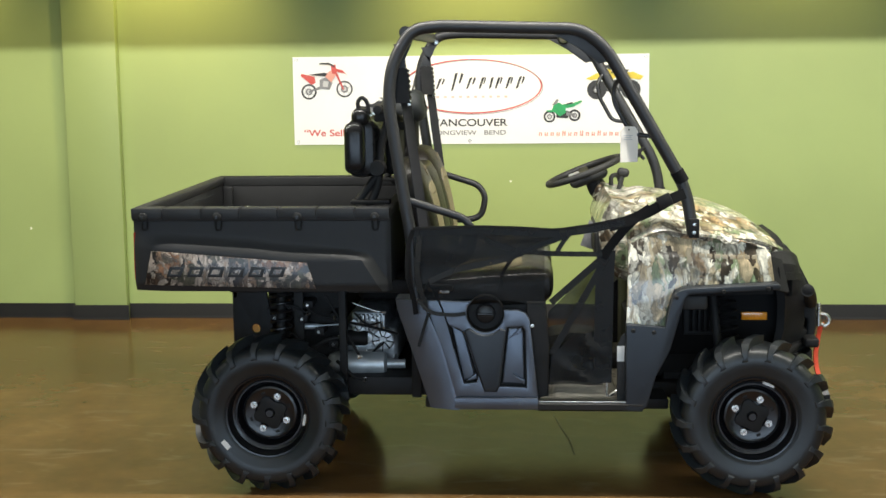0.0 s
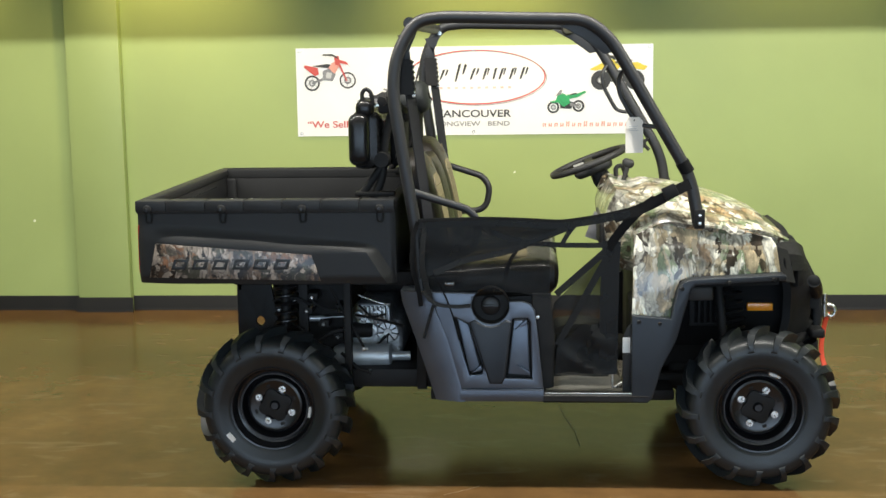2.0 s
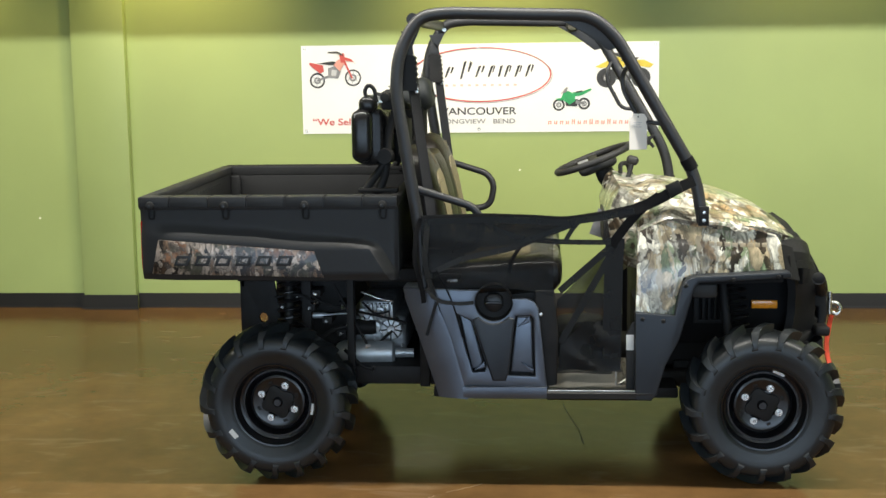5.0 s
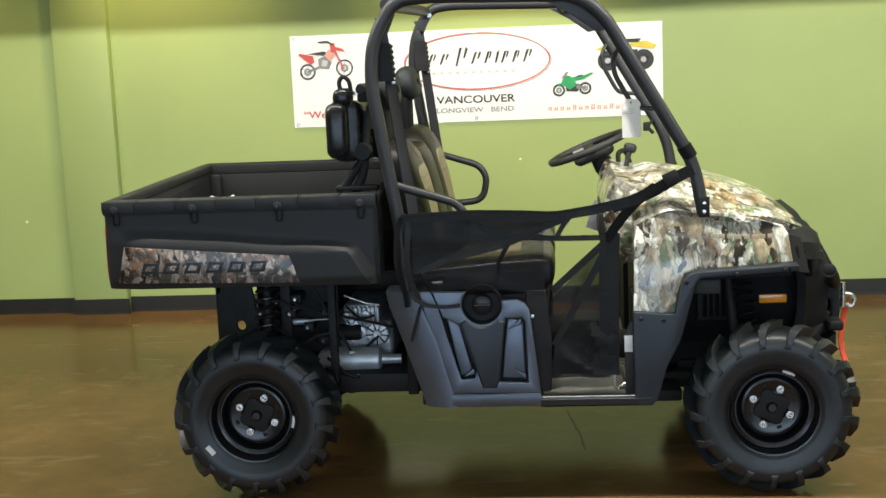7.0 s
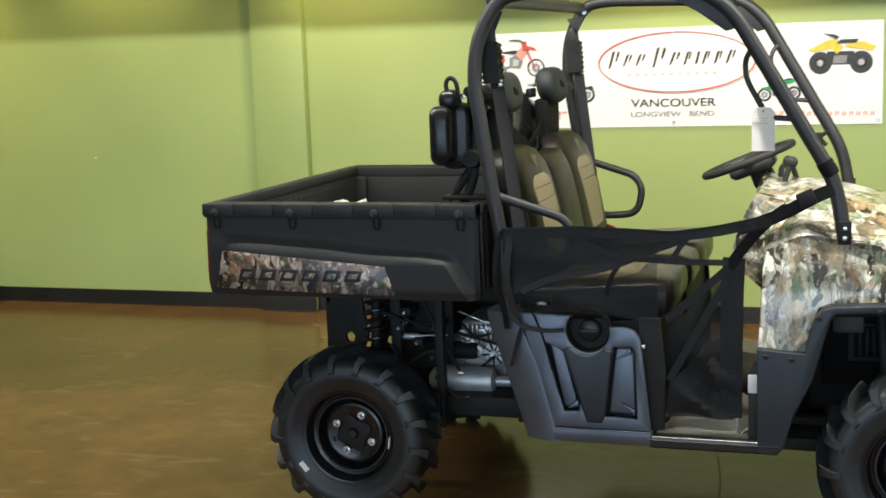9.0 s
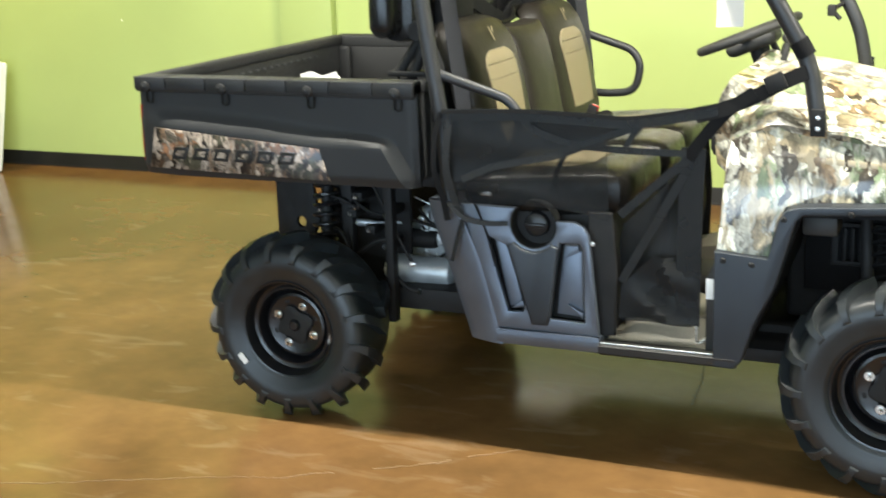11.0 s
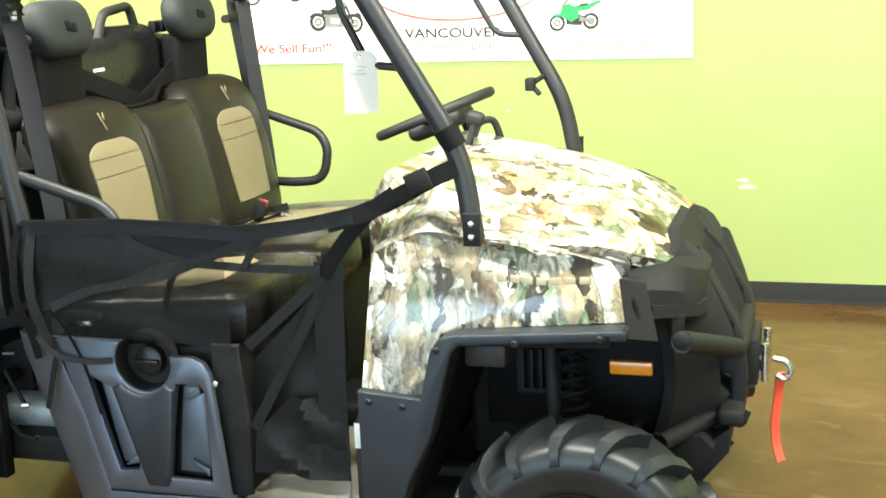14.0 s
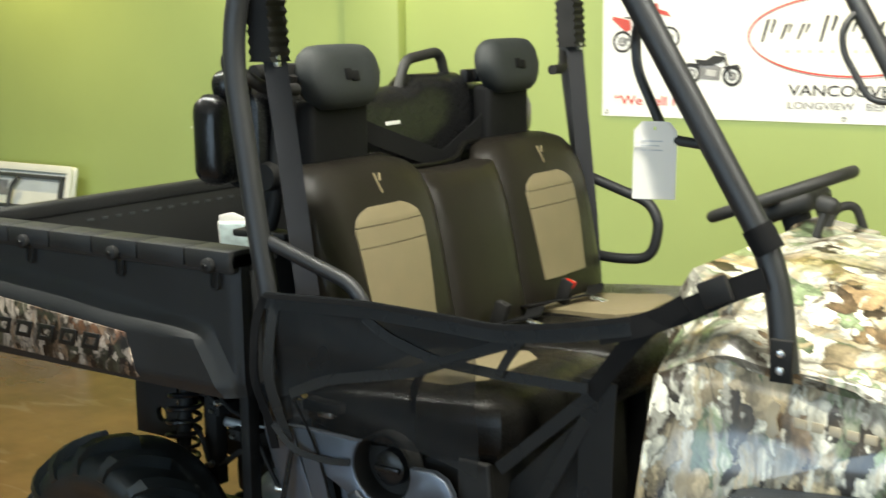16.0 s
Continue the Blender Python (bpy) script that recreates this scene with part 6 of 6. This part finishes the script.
part("column", moved(join(lathe([(0.0, 0.0), (0.035, 0.0), (0.03, 0.08), (0.024, 0.2), (0.0, 0.2)], 20)), SW @ pose(0.02, 0, -0.03, -90, 0, 0)), M_FRAME, steer)
part("shroud", moved(cushion(-0.015, 0.045, -0.04, 0.04, -0.13, -0.04, 0.025), SW), M_FRAME, steer)
lever = part("gear_lever", tube([(1.44, 0.20, 1.02), (1.452, 0.205, 1.12), (1.475, 0.215, 1.20)], 0.011, 0.05), M_PLASTIC, utv, "black gear lever with a round knob")
part("knob", moved(cushion(-0.028, 0.028, -0.02, 0.02, -0.022, 0.02, 0.019), pose(1.478, 0.217, 1.215, 0, 15, 0)), M_PLASTIC, lever)
part("hand_brake", tube([(1.43, 0.30, 1.10), (1.435, 0.42, 1.18), (1.47, 0.46, 1.185), (1.49, 0.47, 1.12)], 0.011, 0.03), M_PLASTIC, utv)
part("key_switch", join(tube([(1.40, 0.44, 1.14), (1.37, 0.46, 1.19)], 0.012), tube([(1.37, 0.46, 1.19), (1.35, 0.46, 1.17)], 0.004)), M_PLASTIC, utv)

# nose, lamps and bumper ----------------------------------------------------------


FASCIA = [(0.30, 2.06), (0.42, 2.15), (0.52, 2.205), (0.62, 2.232), (0.72, 2.225), (0.80, 2.192), (0.88, 2.152), (0.94, 2.120), (0.985, 2.096)]


def fascia():
    """The leaning front face, rounded back at both corners."""
    rings = []
    for j in range(23):
        front, back = [], []
        for i in range(41):
            y = -0.38 + 0.76 * i / 40
            a = abs(y)
            z = 0.30 + (0.682 - 0.055 * smooth((a - 0.16) / 0.20)) * j / 22
            x = 1.99 + (along(FASCIA, z) + 0.018 * smooth((z - 0.50) / 0.10) * smooth((0.955 - z) / 0.09) - 1.99) * (1 - 0.55 * smooth((a - 0.235) / 0.16))
            # grille hollow between the struts
            hollow = smooth((0.085 - a) / 0.02) * smooth((z - 0.70) / 0.03) * smooth((0.90 - z) / 0.03)
            # lower intake
            intake = smooth((a - 0.12) / 0.02) * smooth((0.29 - a) / 0.02) * smooth((z - 0.585) / 0.02) * smooth((0.70 - z) / 0.02)
            x -= 0.03 * hollow + 0.05 * intake
            w = 1 - 0.12 * smooth((0.80 - z) / 0.2)
            front.append((x, y * w, z))
            back.append((x - 0.03, y * w * 0.97, z))
        rings.append(front + back[::-1])
    return loft(rings)


front = part("nose_cover", fascia(), M_NOSE, utv, "black plastic nose with headlamps and recesses", 50)
for s in (-1, 1):
    f = mirror if s > 0 else (lambda b: b)
    lamp = part("headlamp", f(moved(cushion(-0.04, 0.035, -0.03, 0.03, -0.032, 0.028, 0.024), pose(1.985, -0.487, 0.955, 0, 15, 20))), M_GLASS, front, "dark clear headlamp lens")
    part("reflector", f(moved(lathe([(0.0, -0.012), (0.012, -0.012), (0.014, 0.0), (0.0, 0.0)], 18), pose(1.998, -0.514, 0.952, 0, 0, 20))), M_ZINC, lamp)
    # swelling cheek below the hood's lip, stepping in over the bumper's end
    part("cheek", f(loft([[(x, yt, zt), (x, yo, zm), (x, yo - 0.002, zm - 0.034), (x - 0.012, yo + 0.05, zm - 0.046), (x - 0.020, yo + 0.060, zb), (x - 0.022, -0.10, zb), (x, -0.10, zt)] for x, yt, zt, yo, zm, zb in
         ((1.985, -0.43, 0.935, -0.530, 0.915, 0.81), (2.03, -0.42, 0.938, -0.526, 0.912, 0.80), (2.062, -0.405, 0.940, -0.510, 0.908, 0.79), (2.09, -0.39, 0.940, -0.488, 0.903, 0.78), (2.115, -0.37, 0.936, -0.458, 0.895, 0.77), (2.143, -0.337, 0.922, -0.415, 0.884, 0.75), (2.165, -0.28, 0.905, -0.345, 0.870, 0.73), (2.176, -0.20, 0.890, -0.25, 0.856, 0.72))])), M_NOSE, front, "", 24)
    part("cheek_ledge", f(loft([[(x - 0.03, y + 0.03, z), (x, y, z), (x + 0.002, y, z - 0.03), (x - 0.03, y + 0.03, z - 0.036)] for x, y, z in ((2.075, -0.515, 0.872), (2.120, -0.462, 0.862), (2.168, -0.375, 0.845), (2.182, -0.29, 0.838))])), M_NOSE, front, "", 20)
    # strip beside the fender, with a slot
    part("fender_strip", f(loft([[(2.007 + k * 0.053, -0.562 + k * 0.052, 0.945 - 0.022 * k), (2.028 + k * 0.062, -0.582 + k * 0.054, 0.812 - 0.019 * k), (2.010 + k * 0.062, -0.545 + k * 0.054, 0.812 - 0.019 * k), (1.990 + k * 0.053, -0.525 + k * 0.052, 0.945 - 0.022 * k)] for k in (0.0, 0.5, 1.0)])), M_NOSE, front)
    part("strip_slot", f(moved(box(-0.005, 0.005, -0.003, 0.003, -0.036, 0.036, 0.002), pose(2.046, -0.548, 0.865, 0, -9, 42))), M_FRAME, front)
    part("nose_slot", f(moved(box(-0.018, 0.018, -0.012, 0.012, -0.035, 0.035, 0.003), pose(2.120, -0.440, 0.800, 0, 0, 40))), M_FRAME, front)
    for k in range(3):
        part("badge_bar", f(moved(box(-0.002, 0.002, -0.012, 0.012, -0.006, 0.006, 0.001), pose(2.142 + 0.014 * k, -0.115 - 0.006 * k, 0.925 - 0.026 * k, 0, -25, 0))), M_FRAME, front)
BAR = [(2.149, -0.588, 0.812), (2.200, -0.40, 0.752), (2.246, -0.20, 0.688), (2.246, 0.20, 0.688), (2.200, 0.40, 0.752), (2.149, 0.588, 0.812)]
bumper = part("bumper", tube(BAR, 0.0255, 0.05, 16), M_NOSE, utv, "black tubular front bumper")
STRUT = [(2.085, 0.955), (2.105, 0.957), (2.138, 0.936), (2.168, 0.895), (2.206, 0.828), (2.248, 0.748), (2.264, 0.700), (2.272, 0.600), (2.260, 0.518), (2.222, 0.455), (2.175, 0.375), (2.10, 0.330), (2.08, 0.360), (2.120, 0.46), (2.140, 0.56), (2.150, 0.70), (2.125, 0.80), (2.095, 0.90)]
STRUT_HOLES = [[(2.190, 0.820), (2.218, 0.768), (2.192, 0.770)], [(2.190, 0.630), (2.230, 0.622), (2.232, 0.560), (2.204, 0.535), (2.190, 0.560)]]
for s in (-1, 1):
    f = mirror if s > 0 else (lambda b: b)
    part("end_cap", f(moved(lathe([(0.0, -0.007), (0.017, -0.006), (0.0245, 0.0), (0.0, 0.0)], 18), pose(2.149, -0.588, 0.812, 0, 0, -16))), M_NOSE, bumper)
    part("strut", f(prism(STRUT, -0.215, -0.150, 0.012, holes=STRUT_HOLES, seg=3)), M_NOSE, bumper, "moulded black bumper strut with windows")
    part("stay", f(tube([(2.08, -0.40, 0.50), (2.225, -0.18, 0.52)], 0.022)), M_NOSE, bumper)
    part("apron", f(loft([[(x, y, z) for x, z in ((2.02, 0.30), (2.10, 0.335), (2.17, 0.40), (2.20, 0.47), (2.17, 0.50), (2.06, 0.50), (2.00, 0.40))] for y in (-0.34, -0.155)])), M_NOSE, bumper, "", 20)
part("lower_bar", box(2.205, 2.266, -0.30, 0.30, 0.515, 0.555, 0.012, 3), M_NOSE, bumper)
part("skid_plate", loft([[(1.98, y, 0.30), (2.15, y, 0.345), (2.235, y, 0.45), (2.235, y, 0.51), (2.14, y, 0.43), (1.98, y, 0.36)] for y in (-0.30, 0.30)]), M_NOSE, bumper)
part("winch_plate", box(2.255, 2.292, -0.10, 0.10, 0.56, 0.68, 0.004), M_FRAME, bumper)
winch = part("winch_fairlead", join(*[tube([(2.304, -0.07, z), (2.304, 0.07, z)], 0.010) for z in (0.585, 0.625)], *[tube([(2.308, y, 0.565), (2.308, y, 0.665)], 0.010) for y in (-0.075, 0.075)]), M_ZINC, bumper, "zinc winch roller fairlead")
hook = part("winch_hook", tube([(2.325, 0.0, 0.605), (2.36, 0.0, 0.60), (2.375, 0.0, 0.57), (2.355, 0.0, 0.545), (2.335, 0.0, 0.56)], 0.009, 0.02), M_ZINC, bumper, "zinc winch hook")
part("pull_strap", ribbon([(2.345, 0.03, 0.556), (2.340, 0.06, 0.50), (2.330, 0.07, 0.40), (2.336, 0.06, 0.34), (2.350, 0.05, 0.30)], (1, 0.5, 0), 0.024, 0.005, 0.06), M_STRAP, utv, "orange-red winch pull strap")

# ---- loose things on the vehicle ----
case = thing("gun_case", "black moulded plastic gun case carried behind the seats", "gun case", (0.40, 0, 1.17))


def case_body():
    """Long moulded shell with rounded corners, its section changing along y."""
    rings = []
    for y, z0, z1, x0, x1 in ((-0.668, 1.325, 1.450, 0.345, 0.385), (-0.660, 1.297, 1.478, 0.330, 0.398), (-0.64, 1.285, 1.490, 0.323, 0.404), (-0.60, 1.287, 1.488, 0.327, 0.400), (-0.56, 1.290, 1.486, 0.329, 0.398), (-0.552, 1.270, 1.495, 0.318, 0.425), (-0.52, 1.262, 1.500, 0.315, 0.440), (-0.45, 1.26, 1.490, 0.315, 0.445), (-0.10, 1.235, 1.475, 0.33, 0.455),
                              (0.02, 1.235, 1.480, 0.335, 0.455), (0.05, 1.235, 1.505, 0.34, 0.455), (0.25, 1.24, 1.505, 0.34, 0.455), (0.29, 1.245, 1.48, 0.34, 0.455), (0.45, 1.26, 1.46, 0.345, 0.45), (0.62, 1.30, 1.43, 0.36, 0.44), (0.645, 1.32, 1.41, 0.37, 0.43)):
        cx, cz, hx, hz = (x0 + x1) / 2, (z0 + z1) / 2, (x1 - x0) / 2, (z1 - z0) / 2
        c = min(hx, hz) * 0.8
        ring = []
        for sx, sz, a0 in ((1, 1, 0), (-1, 1, 90), (-1, -1, 180), (1, -1, 270)):
            for k in range(6):
                a = radians(a0 + 18 * k)
                ring.append((cx + sx * (hx - c) + c * math.cos(a) - 0.40, y, cz + sz * (hz - c) + c * math.sin(a) - 1.17))
        rings.append(ring)
    return loft(rings)


def in_case(bm):
    return moved(bm, Matrix.Translation((-0.40, 0, -1.17)))


shell = part("shell", case_body(), M_CASE, case, "", 45)
part("carry_handle", in_case(tube([(0.41, 0.0, 1.47), (0.41, 0.035, 1.545), (0.41, 0.19, 1.562), (0.41, 0.215, 1.50)], 0.014, 0.03)), M_PLASTIC, case)
part("label_plate", in_case(box(0.4555, 0.4575, -0.115, -0.055, 1.385, 1.395, 0.0005)), M_WHITE, case)
part("neck", in_case(moved(cushion(-0.036, 0.036, -0.045, 0.045, -0.035, 0.035, 0.03), pose(0.385, -0.59, 1.508))), M_CASE, case)
for y in (0.26, 0.31):
    part("clasp", in_case(box(0.44, 0.465, y - 0.018, y + 0.018, 1.475, 1.512, 0.006)), M_RIM, case)
cap_loop = [(0.380, -0.60, 1.53), (0.372, -0.60, 1.566), (0.390, -0.60, 1.588), (0.412, -0.60, 1.570), (0.418, -0.60, 1.52)]
part("end_loop", in_case(tube(cap_loop, 0.008, 0.02)), M_FRAME, case)
for y in (-0.52, 0.50):
    arm = part("mounting_arm", in_case(join(tube([(0.40, y, 1.14), (0.44, y, 1.22), (0.455, y, 1.40), (0.50, y, 1.53)], 0.017, 0.05), tube([(0.36, y, 1.168), (0.46, y, 1.30)], 0.016), box(0.33, 0.49, y - 0.03, y + 0.03, 1.155, 1.172, 0.004))), M_FRAME, case)
    part("clamp", in_case(join(box(0.43, 0.50, y - 0.03, y + 0.03, 1.485, 1.555, 0.01), moved(lathe([(0.0, -0.05), (0.018, -0.048), (0.02, 0.0), (0.0, 0.0)], 14), Matrix.Translation((0.45, y - 0.02, 1.535))))), M_FRAME, arm)
    part("wing_nut", in_case(join(moved(lathe([(0.0, -0.02), (0.008, -0.02), (0.01, 0.0), (0.0, 0.0)], 10), Matrix.Translation((0.42, y - 0.04, 1.52))), box(0.40, 0.44, y - 0.06, y - 0.055, 1.515, 1.525, 0.001))), M_ZINC, arm)
    part("rubber_pad", in_case(moved(lathe([(0.0, -0.035), (0.03, -0.035), (0.034, -0.02), (0.034, 0.03), (0.0, 0.03)], 18), Matrix.Translation((0.44, y, 1.30)))), M_FRAME, arm)

tag = thing("price_tag", "white card price tags hanging from a cage grab bar", "price tag", (1.452, -0.60, 1.440))


def card(w, h, hole=True):
    out = [(-w / 2, -h), (w / 2, -h), (w / 2, -0.016), (w / 2 - 0.014, 0.0), (-w / 2 + 0.014, 0.0), (-w / 2, -0.016)]
    return prism(out, -0.0008, 0.0008, 0, holes=[ellipse(0, -0.012, 0.004, 0.004, 10)])


part("card", moved(card(0.076, 0.138), pose(-0.013, -0.022, 0.024, -2, 1, 24)), M_CARD, tag)
part("card", moved(card(0.070, 0.046), pose(-0.0145, -0.0255, 0.025, -2, 1, 24)), M_CARD, tag)
part("string", tube([(-0.010, -0.020, 0.0), (-0.008, -0.010, 0.018), (0.0, 0.004, 0.022), (0.004, 0.006, 0.002), (-0.008, -0.012, -0.002)], 0.0012, 0.004, 6), M_WHITE, tag)
for k in range(3):
    part("writing_bar", moved(box(-0.022, 0.016 - 0.006 * (k % 2), -0.0016, -0.0010, -0.036 - k * 0.008, -0.034 - k * 0.008, 0), pose(-0.0145, -0.0265, 0.025, -2, 1, 24)), M_PALE_INK, tag)

book = thing("paper_bundle", "folded white owner papers lying in the cargo box", "papers", (-0.33, 0.20, 0.90))
part("sheets", moved(box(-0.08, 0.08, -0.012, 0.012, 0.0, 0.150, 0.003), pose(0, 0, 0, 14, 0, 30)), M_WHITE, book)
part("cover", moved(box(-0.075, 0.02, -0.016, -0.0125, 0.01, 0.145, 0.001), pose(0, 0, 0, 14, 0, 30)), M_PAPER, book)
part("flap", moved(prism([(-0.078, 0.12), (0.080, 0.13), (0.066, 0.176), (0.01, 0.160), (-0.03, 0.180), (-0.074, 0.170)], -0.006, -0.003, 0.0005), pose(0, 0, 0, 14, 0, 30)), M_WHITE, book)
